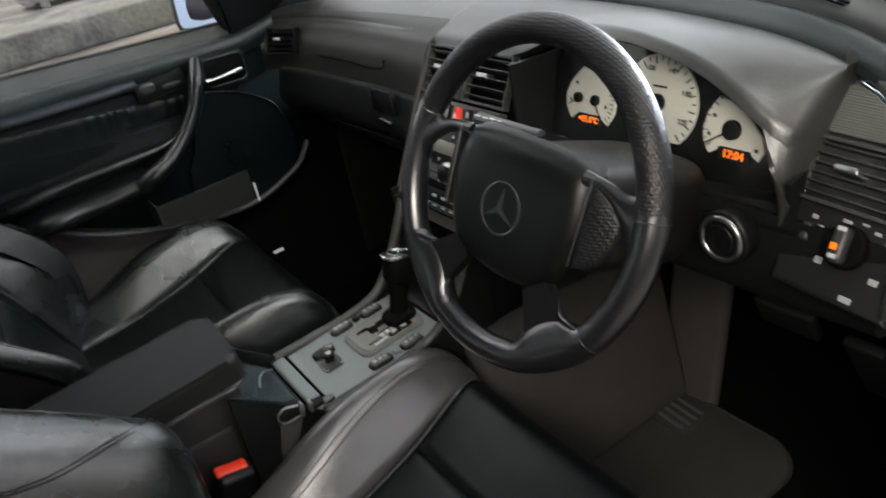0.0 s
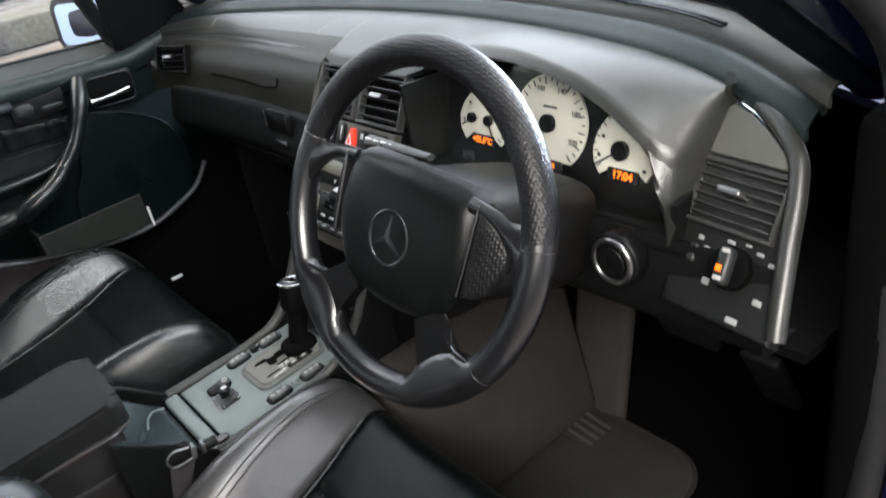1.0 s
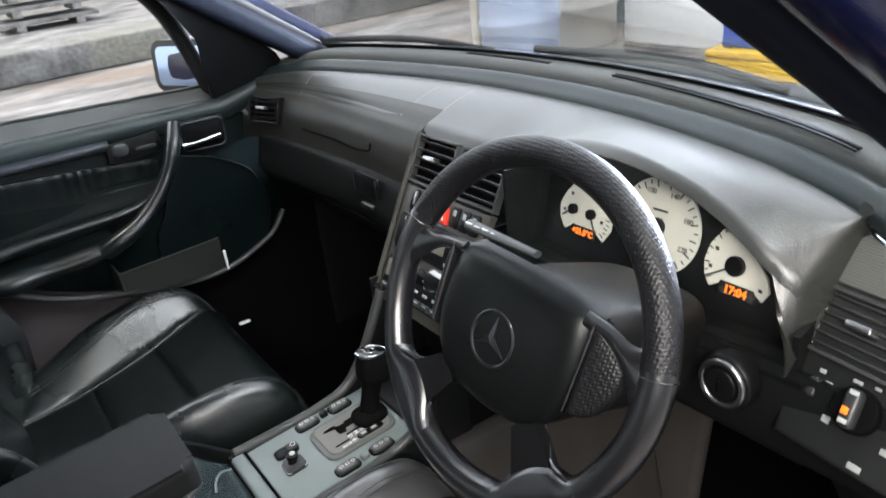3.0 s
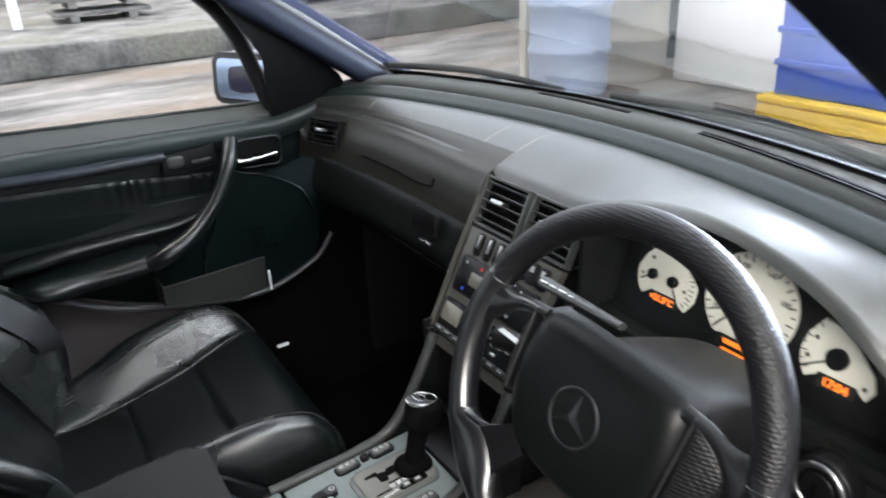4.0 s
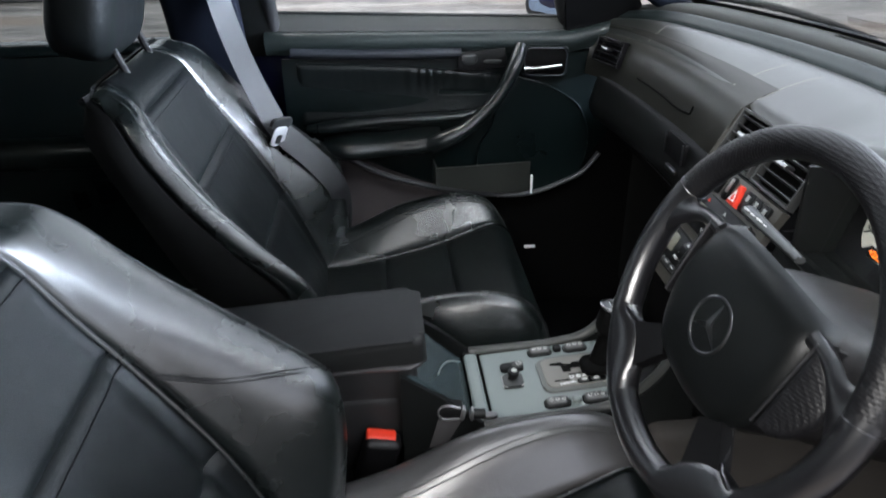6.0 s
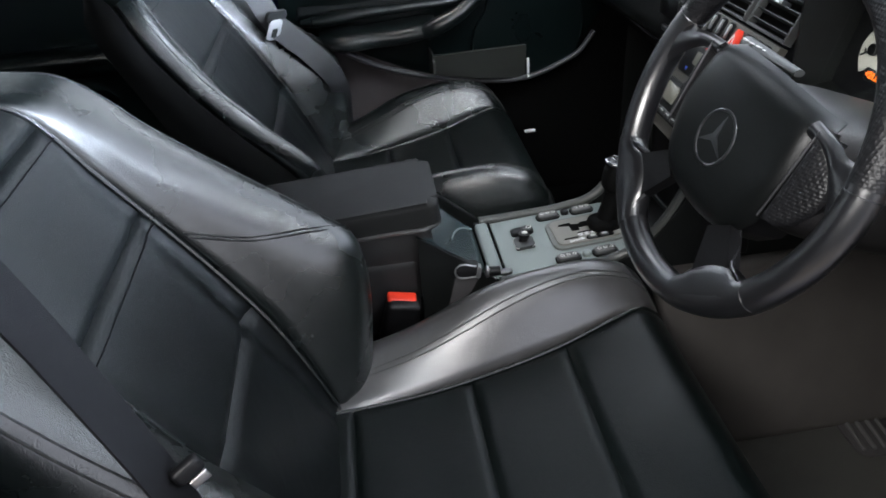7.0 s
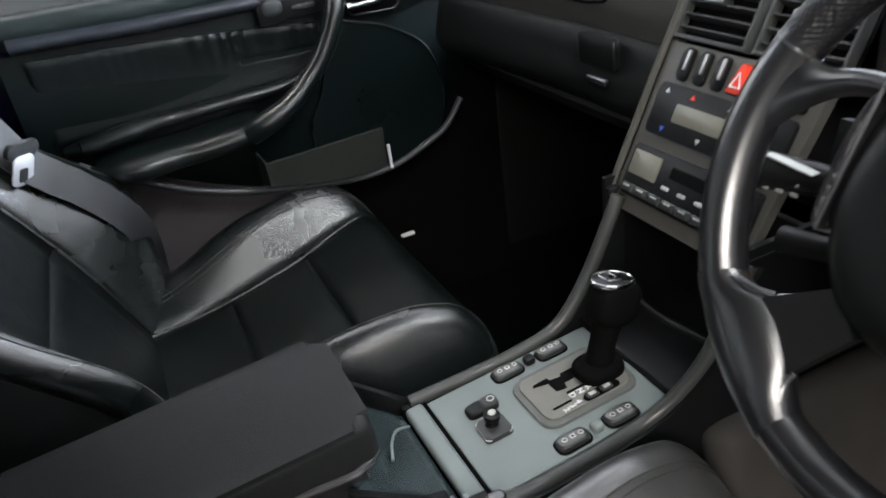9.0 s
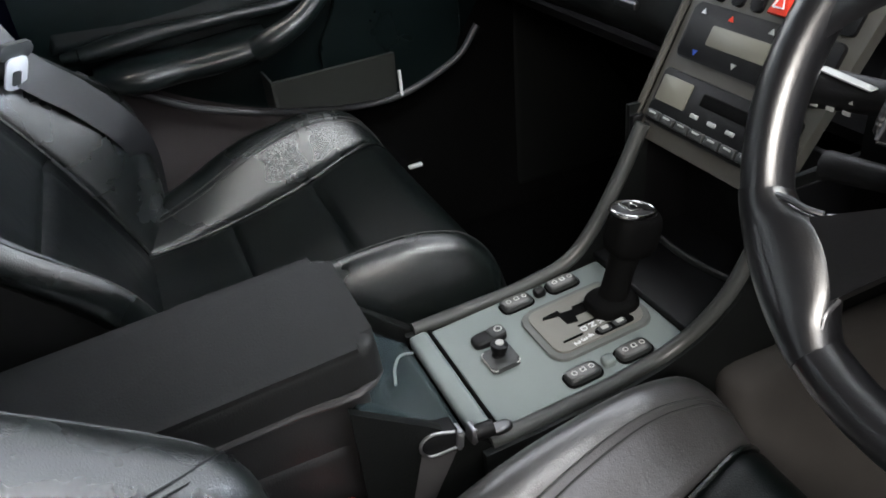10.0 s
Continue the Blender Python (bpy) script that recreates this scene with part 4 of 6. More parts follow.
# ---- dashboard ----
dash = thing("dashboard", (0, 0.3, 0.66), "dark grey grained vinyl dashboard with ridged top", "dashboard")
LX = [-0.67, -0.60, -0.45, -0.30, -0.10, 0.02, 0.10, 0.14, 0.18, 0.24, 0.30, 0.37, 0.44, 0.50, 0.520, 0.530, 0.538, 0.545, 0.56, 0.585]
LY = [0.205, 0.225, 0.245, 0.252, 0.250, 0.248, 0.244, 0.239, 0.234, 0.229, 0.226, 0.224, 0.221, 0.217, 0.220, 0.230, 0.266, 0.310, 0.318, 0.312]
LZ = [0.890, 0.893, 0.897, 0.898, 0.898, 0.898, 0.901, 0.912, 0.927, 0.943, 0.948, 0.940, 0.919, 0.884, 0.868, 0.862, 0.876, 0.900, 0.902, 0.892]


def lip(x):
    return spl(x, LX, LY), spl(x, LX, LZ)


def ends(x):
    return -0.045 * (max(0, x - 0.42) / 0.20) ** 2 - 0.018 * (max(0, -x - 0.50) / 0.17) ** 2


def shelf(profile):
    """A band of the dash top: the profile gives (back from the screen, height)."""
    def f(u, v):
        x = -0.672 + 1.292 * u
        q = v * (len(profile) - 1)
        d = spl(q, range(len(profile)), [p[0] for p in profile])
        z = spl(q, range(len(profile)), [p[1] for p in profile])
        return (x, wsx(x) - d, z + ends(x))
    return f


part("defrost_shelf", sheet(shelf([(-0.02, 0.952), (0.0, 0.957), (0.028, 0.9585), (0.050, 0.957), (0.061, 0.951), (0.064, 0.940)]), 60, 16, 0.006, flip=True), SHELF, dash)
part("ridge", sheet(shelf([(0.063, 0.936), (0.068, 0.944), (0.079, 0.946), (0.091, 0.940), (0.100, 0.934), (0.103, 0.924)]), 60, 16, 0.006, flip=True), RIDGE, dash, "rounded dark ridge along the dash top")
def shelf_line(name, x0, x1, d0, d1, wide):
    """Dark slot let into the shelf, from x0 to x1 at the depths d0 to d1."""
    def f(u, v):
        x = x0 + (x1 - x0) * u
        return (x, wsx(x) - d0 - (d1 - d0) * u - wide * v, 0.9592 + ends(x))
    return part(name, sheet(f, 40, 3, 0.002, flip=True), VOID, dash)


shelf_line("defrost_slot", -0.225, -0.03, 0.028, 0.034, 0.009)
shelf_line("defrost_slot", 0.11, 0.50, 0.038, 0.050, 0.0045)
shelf_line("defrost_slot", 0.11, 0.50, 0.046, 0.058, 0.0035)
shelf_line("defrost_joint", -0.55, 0.58, 0.016, 0.018, 0.0018)


def pad(u, v):
    x = -0.672 + 1.344 * u
    ly, lz = lip(x)
    gy, gz = wsx(x) - 0.1025, 0.929 + ends(x)
    s = v * v * (3 - 2 * v)
    crown = (0.010 - 0.006 * max(0, min(1, (lz - 0.90) / 0.04))) * math.sin(math.pi * v)
    if v > 0.92:
        k = (v - 0.92) / 0.08
        crown -= (0.010 if x > -0.09 else 0.004) * k * k
    return (x, gy + (ly - gy) * v, gz + (lz - gz) * (0.55 * v + 0.45 * s) + crown)


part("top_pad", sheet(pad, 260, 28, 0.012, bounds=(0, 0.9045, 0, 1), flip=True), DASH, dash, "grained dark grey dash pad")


def face(u, v):
    """Soft roll from the dash top down over the airbag lid."""
    x = -0.672 + 0.576 * u
    ly, lz = lip(x)
    p0, p1 = pad((x + 0.672) / 1.344, 0.70), pad((x + 0.672) / 1.344, 0.84)
    run = [0, 0.16, 0.30, 0.42, 0.55, 0.75, 1]
    return (x, spl(v, run, [p0[1], p1[1], ly + 0.004, ly - 0.010, ly - 0.021, ly - 0.029, ly - 0.033]), spl(v, run, [p0[2] + 0.0004, p1[2] + 0.0016, lz + 0.0005, lz - 0.008, lz - 0.024, lz - 0.052, lz - 0.088]))


# the pad's vinyl again, darkened for the face turned from the light
SHADEFACE = material("shaded_face_vinyl", (0.024, 0.0235, 0.019), 0.46, grain=0.5, scale=620, vary=0.12, patch=5, gloss=0.5)
part("airbag_panel", sheet(face, 40, 44, 0.010, flip=True), SHADEFACE, dash, "grained airbag panel above the glove box")


def glove(u, v):
    x = -0.63 + 0.533 * u
    ly, _ = lip(x)
    return (x, ly + spl(v, [0, 0.3, 0.85, 1], [-0.036, -0.046, -0.046, -0.030]) + 0.05 * max(0, 0.1 - u), 0.811 - 0.105 * v + 0.004 * (1 - u))


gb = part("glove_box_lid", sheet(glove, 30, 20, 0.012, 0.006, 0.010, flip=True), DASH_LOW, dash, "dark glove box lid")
LATCH = plane((-0.216, 0.2035, 0.790), (1, 0.0, 0), (0, 0.08, 1))
part("latch", slab(rrect(0.074, 0.038, 0.006), 0.006, LATCH @ Matrix.Translation((0, -0.004, 0)), 0.002), BLACK, gb, "glove box catch")
part("latch_grip", rbox(LATCH @ Vector((0.004, -0.005, -0.034)), (0.040, 0.008, 0.010), 0.003), DULL, gb)
for lx in (-0.036, 0.036):
    part("latch_edge", rbox(LATCH @ Vector((lx, -0.006, 0)), (0.0018, 0.003, 0.034), 0.0006), DULL, gb)
# sheet that puts the dark below the dash into its colour
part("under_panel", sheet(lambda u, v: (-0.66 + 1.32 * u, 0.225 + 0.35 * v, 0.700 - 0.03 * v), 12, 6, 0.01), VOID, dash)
part("airbag_seam", tube([(-0.46, lip(-0.46)[0] - 0.0312, 0.842), (-0.36, lip(-0.36)[0] - 0.0315, 0.841), (-0.245, lip(-0.245)[0] - 0.031, 0.840), (-0.228, lip(-0.23)[0] - 0.030, 0.843), (-0.222, lip(-0.22)[0] - 0.029, 0.856)], 0.0018, 6, 40), VOID, dash)
LIGHTSEAM = material("pale_seam", (0.30, 0.29, 0.25), 0.6)
for x in (-0.505, -0.175, -0.096):
    part("pad_seam", tube([Vector(pad((x + 0.672) / 1.344, v)) + Vector((0, 0, -0.0004)) for v in np.linspace(0.30 if x < -0.1 else 0.25, 0.93, 10)], 0.0009, 6, 24), LIGHTSEAM, dash)


def vent(m, w, h, slats, parent, grey):
    """Air outlet: sunk box, frame, tilted slats and a thumb grip."""
    v = part("air_vent", join(slab([(-w / 2, -h / 2), (w / 2, -h / 2), (w / 2, -h / 2 + 0.004), (-w / 2, -h / 2 + 0.004)], 0.012, m, 0.001), slab([(-w / 2, h / 2 - 0.004), (w / 2, h / 2 - 0.004), (w / 2, h / 2), (-w / 2, h / 2)], 0.012, m, 0.001),
             slab([(-w / 2, -h / 2 + 0.004), (-w / 2 + 0.004, -h / 2 + 0.004), (-w / 2 + 0.004, h / 2 - 0.004), (-w / 2, h / 2 - 0.004)], 0.012, m, 0.001), slab([(w / 2 - 0.004, -h / 2 + 0.004), (w / 2, -h / 2 + 0.004), (w / 2, h / 2 - 0.004), (w / 2 - 0.004, h / 2 - 0.004)], 0.012, m, 0.001)), grey, parent, "air vent with horizontal slats")
    part("vent_depth", slab([(-w / 2 + 0.003, -h / 2 + 0.003), (w / 2 - 0.003, -h / 2 + 0.003), (w / 2 - 0.003, h / 2 - 0.003), (-w / 2 + 0.003, h / 2 - 0.003)], 0.004, m @ Matrix.Translation((0, 0.018, 0)), 0), VOID, v)
    for k in range(slats):
        z = -h / 2 + 0.004 + (h - 0.008) * (k + 0.5) / slats
        part("slat", rbox((0, 0, 0), (w - 0.009, 0.013, 0.0022), 0.0008, 1, None), grey, v).data.transform(m @ Matrix.Translation((0, 0.008, z)) @ rot(-14))
    g = rbox((0, 0, 0), (w * 0.26, 0.016, 0.007), 0.002)
    bmesh.ops.transform(g, matrix=m @ Matrix.Translation((-0.005, 0.001, 0.004)), verts=g.verts)
    part("thumb_grip", g, SATIN, v)
    return v


VENTGREY = material("vent_plastic", (0.045, 0.046, 0.044), 0.4, grain=0.2, scale=700)
vent(plane((-0.575, 0.187, 0.868), (1, 0.34, 0), (0, 0.30, 1)), 0.085, 0.052, 4, dash, BLACK)

# centre stack
S0, SU = Vector((0.008, 0.128, 0.672)), Vector((0, 0.115, 0.221)).normalized()
STK = plane(S0, (1, 0, 0), SU)


def stk(x, h, d=0.0):
    return STK @ Vector((x - 0.008, d, h))


def stk_m(x, h, d=0.0):
    return STK @ Matrix.Translation((x - 0.008, d, h))


part("stack_panel", slab([(-0.103, -0.012), (0.087, -0.012), (0.100, 0.170), (-0.103, 0.170)], 0.012, STK @ Matrix.Translation((0, 0.002, 0)), 0.002), STACK, dash, "grey centre panel")
part("stack_edge", tube([stk(-0.099, 0.246, 0.002), stk(-0.0995, 0.12, 0.0), stk(-0.099, -0.010, 0.0)], 0.0042, 8, 12), STACK, dash)
for x in (-0.046, 0.062):
    vent(stk_m(x, 0.211, 0.0), 0.098, 0.074, 5, dash, VENTGREY)
for x in (-0.060, -0.036, -0.012):
    t = part("toggle", slab(rrect(0.015, 0.034, 0.005), 0.006, stk_m(x, 0.150, -0.002), 0.002), BLACK, dash, "black rocker with a bright edge")
    part("toggle_tip", rbox(stk(x + 0.003, 0.154, -0.003), (0.004, 0.004, 0.020), 0.001, turn=STK.to_3x3().to_4x4()), SATIN, t)
hz = part("hazard_switch", slab([(-0.012, -0.014), (0.012, -0.014), (0.003, 0.015), (-0.003, 0.015)], 0.008, stk_m(0.016, 0.149, -0.006), 0.003), RED, dash, "red hazard light switch")
part("hazard_mark", tube([stk(0.010, 0.141, -0.0065), stk(0.022, 0.141, -0.0065), stk(0.016, 0.155, -0.0065), stk(0.010, 0.141, -0.0065)], 0.0012, 5, 0), WHITE, hz)
for x in (0.040, 0.062, 0.084):
    t = part("push_switch", slab(rrect(0.019, 0.030, 0.004), 0.006, stk_m(x, 0.150, -0.002), 0.002), BLACK, dash)
    part("switch_mark", rbox(stk(x, 0.156, -0.0025), (0.006, 0.0015, 0.008), 0.0003, turn=STK.to_3x3().to_4x4()), MARKGREY, t)

clim = part("climate_unit", slab(rrect(0.174, 0.054, 0.006), 0.010, stk_m(0.006, 0.102, -0.003), 0.002), BLACK, dash, "black climate control unit with a grey display")
part("display", slab(rrect(0.088, 0.019, 0.002), 0.002, stk_m(-0.003, 0.102, -0.0045), 0.0005), LCD, clim)
for x, c in ((-0.066, SATIN), (-0.030, RED), (0.020, MARKGREY), (0.060, MARKGREY)):
    part("button_mark", slab([(-0.0032, -0.0022), (0.0032, -0.0022), (0, 0.003)], 0.001, stk_m(x, 0.121, -0.0042), 0), c, clim)
for x, c in ((-0.056, BLUEBOX), (-0.004, MARKGREY), (0.050, MARKGREY)):
    part("button_mark", slab([(-0.0032, 0.0022), (0, -0.003), (0.0032, 0.0022)], 0.001, stk_m(x, 0.083, -0.0042), 0), c, clim)
radio = part("radio", slab(rrect(0.174, 0.056, 0.004), 0.010, stk_m(0.004, 0.034, -0.003), 0.002), BLACK, dash, "black car radio with small keys")
part("display", slab(rrect(0.042, 0.026, 0.002), 0.002, stk_m(-0.058, 0.042, -0.0045), 0.0005), LCD, radio)
part("cassette_slot", rbox(stk(0.030, 0.046, -0.003), (0.100, 0.004, 0.012), 0.001, turn=STK.to_3x3().to_4x4()), VOID, radio)
for k in range(8):
    b = part("key", rbox(stk(-0.070 + 0.0212 * k, 0.014, -0.004), (0.019, 0.006, 0.009), 0.0015, turn=STK.to_3x3().to_4x4()), KEY, radio)
    part("key_mark", rbox(stk(-0.070 + 0.0212 * k, 0.016, -0.0073), (0.009, 0.001, 0.0018), 0.0002, turn=STK.to_3x3().to_4x4()), MARKGREY, b)
for k in range(4):
    part("small_key", rbox(stk(-0.020 + 0.024 * k, 0.029, -0.004), (0.010, 0.003, 0.004), 0.001, turn=STK.to_3x3().to_4x4()), MARKGREY, radio)

# open tray under the radio
for at, size in (((0.006, 0.20, 0.60), (0.19, 0.008, 0.17)), ((0.006, 0.135, 0.535), (0.19, 0.14, 0.008)), ((-0.093, 0.165, 0.60), (0.008, 0.09, 0.16)), ((0.105, 0.165, 0.60), (0.008, 0.09, 0.16))):
    part("tray_wall", rbox(at, size, 0.002), BLACK, dash, "wall of the dark open tray below the radio")
part("cubby_lip", tube([(-0.088, 0.118, 0.575), (0.0, 0.112, 0.568), (0.098, 0.118, 0.575)], 0.004, 8, 16), DASH_LOW, dash)
for s in (-1, 1):
    part("tunnel_side", sheet(lambda u, v: (0.006 + s * 0.102, 0.12 + 0.5 * u, 0.25 + 0.44 * v), 6, 6, 0.006), DASH_LOW, dash)

# instrument binnacle
C0 = Vector((0.336, 0.262, 0.850))
CLU = plane(C0, (1, 0, 0), (0, 0.25, 1))


def clu_m(x, z, d=0.0):
    return CLU @ Matrix.Translation((x - 0.336, d, z))


cluster = thing("instrument_cluster", (0.336, 0.27, 0.78), "instrument cluster with three white dials and orange displays", "instrument panel")
part("backing", slab([(-0.19, -0.085), (0.205, -0.085), (0.205, -0.018), (0.164, 0.014), (0.104, 0.048), (0.034, 0.068), (-0.036, 0.074), (-0.096, 0.070), (-0.156, 0.054), (-0.19, 0.030)], 0.012, CLU @ Matrix.Translation((0, 0.006, 0)), 0.002), BLACK, cluster)


def hood(u, v):
    x = 0.142 + 0.390 * u
    ly, lz = lip(x)
    return (x + (0.336 - x) * 0.06 * v, ly + 0.004 + (0.280 - ly) * v, lz - 0.012 - 0.004 * v)


part("hood_lining", sheet(hood, 40, 8, 0.004, flip=True), BLACK, cluster)
for x, h in ((0.148, 0.895), (0.542, 0.828)):
    part("hood_side", sheet(lambda u, v: (x + (0.012 if x < 0.3 else -0.012) * u, 0.205 + 0.075 * u, 0.775 + (h - 0.775) * v), 6, 10, 0.006), DASH_LOW, cluster)
part("lower_lip", sheet(lambda u, v: (0.145 + 0.405 * u, 0.20 + 0.07 * v, 0.785 + 0.008 * v - 0.01 * math.sin(math.pi * u)), 20, 6, 0.01), DASH_LOW, cluster)


def dial(outline, r, hubs, ticks, a0, a1, cx, cz):
    """White dial plate cut to its mask, with ticks round (cx, cz), hubs and needles."""
    m = clu_m(cx, cz)
    d = part("dial", slab([(x - cx, z - cz) for x, z in outline], 0.003, m, 0.0006), DIAL, cluster, "white dial with dark marks")
    for k in range(ticks):
        a = radians(a0 + (a1 - a0) * k / (ticks - 1))
        long = 0.16 if k % 2 == 0 else 0.09
        q = rbox((0, 0, 0), (r * long, 0.0006, r * 0.030), 0)
        bmesh.ops.transform(q, matrix=m @ rot(0, -math.degrees(a), 0) @ Matrix.Translation((r * (0.96 - long / 2), -0.0006, 0)), verts=q.verts)
        part("tick", q, MARK, d)
    for hx, hz_, hr_, ang, ln in hubs:
        h = part("hub", disc((0, 0, 0), hr_, 0.006, clu_m(hx, hz_, -0.005) @ rot(90), 24, 0.001), BLACK, d)
        q = rbox((0, 0, 0), (ln, 0.0015, 0.0020), 0.0004)
        bmesh.ops.transform(q, matrix=clu_m(hx, hz_, -0.0065) @ rot(0, -ang, 0) @ Matrix.Translation((ln / 2, 0, 0)), verts=q.verts)
        part("needle", q, MARK, h)
    return d


def rounded(pts, n=3):
    """Closed outline with its corners smoothed."""
    out = []
    for i, p in enumerate(pts):
        a, b = pts[i - 1], pts[(i + 1) % len(pts)]
        for t in np.linspace(-0.3, 0.3, n):
            q = a if t < 0 else b
            out.append((p[0] + (q[0] - p[0]) * abs(t), p[1] + (q[1] - p[1]) * abs(t)))
    return out


dial(rounded([(0.214, 0.032), (0.196, 0.014), (0.187, -0.004), (0.189, -0.020), (0.199, -0.034), (0.211, -0.025), (0.247, -0.025), (0.262, -0.035), (0.272, -0.020), (0.273, -0.004), (0.262, 0.008), (0.248, 0.019), (0.231, 0.028)]), 0.043, ((0.2135, -0.0055, 0.0065, 215, 0.018), (0.243, -0.0055, 0.0065, 300, 0.020)), 9, -35, 30, 0.229, -0.006)
dial(arc_points(0.338, 0.006, 0.054, -52, 232, 56), 0.054, ((0.339, 0.006, 0.0105, 228, 0.045),), 27, -48, 228, 0.338, 0.006)
dial(rounded([(0.418, 0.025), (0.406, 0.007), (0.402, -0.012), (0.405, -0.026), (0.413, -0.037), (0.427, -0.028), (0.463, -0.028), (0.473, -0.035), (0.479, -0.024), (0.474, -0.010), (0.453, 0.010), (0.436, 0.020)]), 0.040, ((0.441, -0.007, 0.0105, 212, 0.036),), 9, 110, 215, 0.441, -0.007)
for k, lab in enumerate(("20", "60", "100", "140", "180", "220")):
    a = radians(205 - 230 * k / 5)
    text_mesh(lab, 0.0085, clu_m(0.338 + 0.040 * math.cos(a), 0.006 + 0.040 * math.sin(a), -0.0008), MARK, cluster, "dial_number")
for x, z, w_ in ((0.411, -0.016, 0.004), (0.415, 0.004, 0.004), (0.470, -0.024, 0.004), (0.206, 0.012, 0.004), (0.258, -0.012, 0.004), (0.196, -0.010, 0.003)):
    part("dial_mark", rbox(clu_m(x, z, -0.0006).translation, (w_, 0.0006, 0.004), 0), MARK, cluster)
part("dial_mark", rbox(clu_m(0.338, 0.024, -0.0006).translation, (0.020, 0.0006, 0.0025), 0), MARK, cluster)
for x, z, lab in ((0.231, -0.0315, "+21.5°C"), (0.4445, -0.0335, "17:04")):
    w = part("display_window", slab(rrect(0.040, 0.014, 0.002), 0.002, clu_m(x, z, -0.001), 0.0004), GREEN_LCD, cluster, "dark display with orange figures")
    text_mesh(lab, 0.0118 if x > 0.3 else 0.0100, clu_m(x, z, -0.0018), ORANGE, w, "display_figures", extra=0.00035)
w = part("display_window", slab(rrect(0.050, 0.022, 0.002), 0.002, clu_m(0.336, -0.046, -0.001), 0.0004), GREEN_LCD, cluster, "dark display with orange figures")
for dz in (0.005, -0.005):
    part("display_line", rbox(clu_m(0.336, -0.046 + dz, -0.0018).translation, (0.030, 0.0008, 0.0055), 0.0002), ORANGE, w)
cg = part("cover_glass", slab([(-0.185, -0.082), (0.20, -0.082), (0.20, -0.018), (0.164, 0.012), (0.104, 0.046), (0.034, 0.066), (-0.036, 0.072), (-0.096, 0.068), (-0.156, 0.052), (-0.185, 0.028)], 0.002, CLU @ Matrix.Translation((0, -0.010, 0)), 0), GLASS, cluster)
cg.visible_shadow = False

# right-hand end panel
RP = plane((0.601, 0.182, 0.756), (1, -0.111, 0), (0, 0.603, 0.798))
ENDGREY = material("end_panel_plastic", (0.011, 0.0115, 0.0115), 0.36, grain=0.4, scale=620, vary=0.15, gloss=0.6)
part("end_panel", slab([(-0.066, -0.018), (0.050, -0.018), (0.036, 0.06), (0.0245, 0.122), (0.013, 0.143), (-0.012, 0.160), (-0.036, 0.174), (-0.056, 0.181), (-0.067, 0.170), (-0.073, 0.125), (-0.070, 0.05)], 0.02, RP @ Matrix.Translation((0, 0.004, 0)), 0.006, 3), ENDGREY, dash, "black side panel with vent and light switch")
part("end_rim", tube([RP @ Vector(p) for p in ((0.0555, 0.004, -0.010), (0.053, 0.002, 0.005), (0.041, 0.0, 0.065), (0.030, 0.0, 0.118), (0.024, 0.0, 0.136), (0.006, 0.0, 0.157), (-0.020, 0.001, 0.175), (-0.045, 0.003, 0.188), (-0.066, 0.006, 0.190))], 0.0085, 12, 60), DASH, dash, "dash skin rounded over the end panel")


def corner(u, v):
    """Dash skin running down between the dials and the end panel."""
    x = 0.501 + 0.044 * u
    ly, lz = lip(x)
    top = Vector((x, ly + 0.002, lz - 0.006))
    foot = Vector((0.541, 0.206, 0.806)) * (1 - u) + (RP @ Vector((-0.072, 0.003, 0.020))) * u
    return top * (1 - v) + foot * v + Vector((0, -0.004 * math.sin(math.pi * v), 0))


part("corner_skin", sheet(corner, 16, 24, 0.004, flip=True), DASH, dash, "dash skin between the dials and the end panel")
GRILLE = material("speaker_grille", (0.135, 0.137, 0.122), 0.6, grain=1.0, scale=1500, vary=0.15)
spk = part("speaker_grille", slab([(-0.069, 0.128), (0.020, 0.128), (0.010, 0.142), (-0.013, 0.157), (-0.036, 0.170), (-0.055, 0.177), (-0.065, 0.168)], 0.006, RP @ Matrix.Translation((0, -0.001, 0)), 0.002), GRILLE, dash, "grey perforated speaker grille")
for k in range(16):
    z = 0.1300 + 0.0027 * k
    xr = spl(z, [0.128, 0.142, 0.157, 0.170, 0.177], [0.018, 0.008, -0.015, -0.038, -0.057])
    part("grille_rib", rbox(RP @ Vector(((xr - 0.066) / 2, -0.0009, z)), (xr + 0.066, 0.0012, 0.0013), 0.0004, turn=RP.to_3x3().to_4x4()), GRILLE, spk)
vent(RP @ Matrix.Translation((-0.0215, -0.003, 0.0935)), 0.094, 0.062, 6, dash, VENTGREY)
lk = part("light_switch", disc(RP @ Vector((-0.001, -0.004, 0.0335)), 0.0195, 0.012, RP.to_3x3().to_4x4() @ rot(90), 32, 0.002), VOID, dash, "round headlight switch")
part("switch_bar", rbox(RP @ Vector((-0.001, -0.014, 0.0335)), (0.014, 0.014, 0.034), 0.005, turn=RP.to_3x3().to_4x4() @ rot(0, -3)), KEY, lk)
part("switch_light", rbox(RP @ Vector((-0.002, -0.0215, 0.0305)), (0.006, 0.001, 0.006), 0.0004, turn=RP.to_3x3().to_4x4() @ rot(0, -3)), ORANGE, lk)
for z_ in (0.022, 0.047):
    part("switch_mark", rbox(RP @ Vector((-0.0005, -0.0213, z_)), (0.008, 0.001, 0.004), 0.0004, turn=RP.to_3x3().to_4x4() @ rot(0, -3)), MARKPALE, lk)
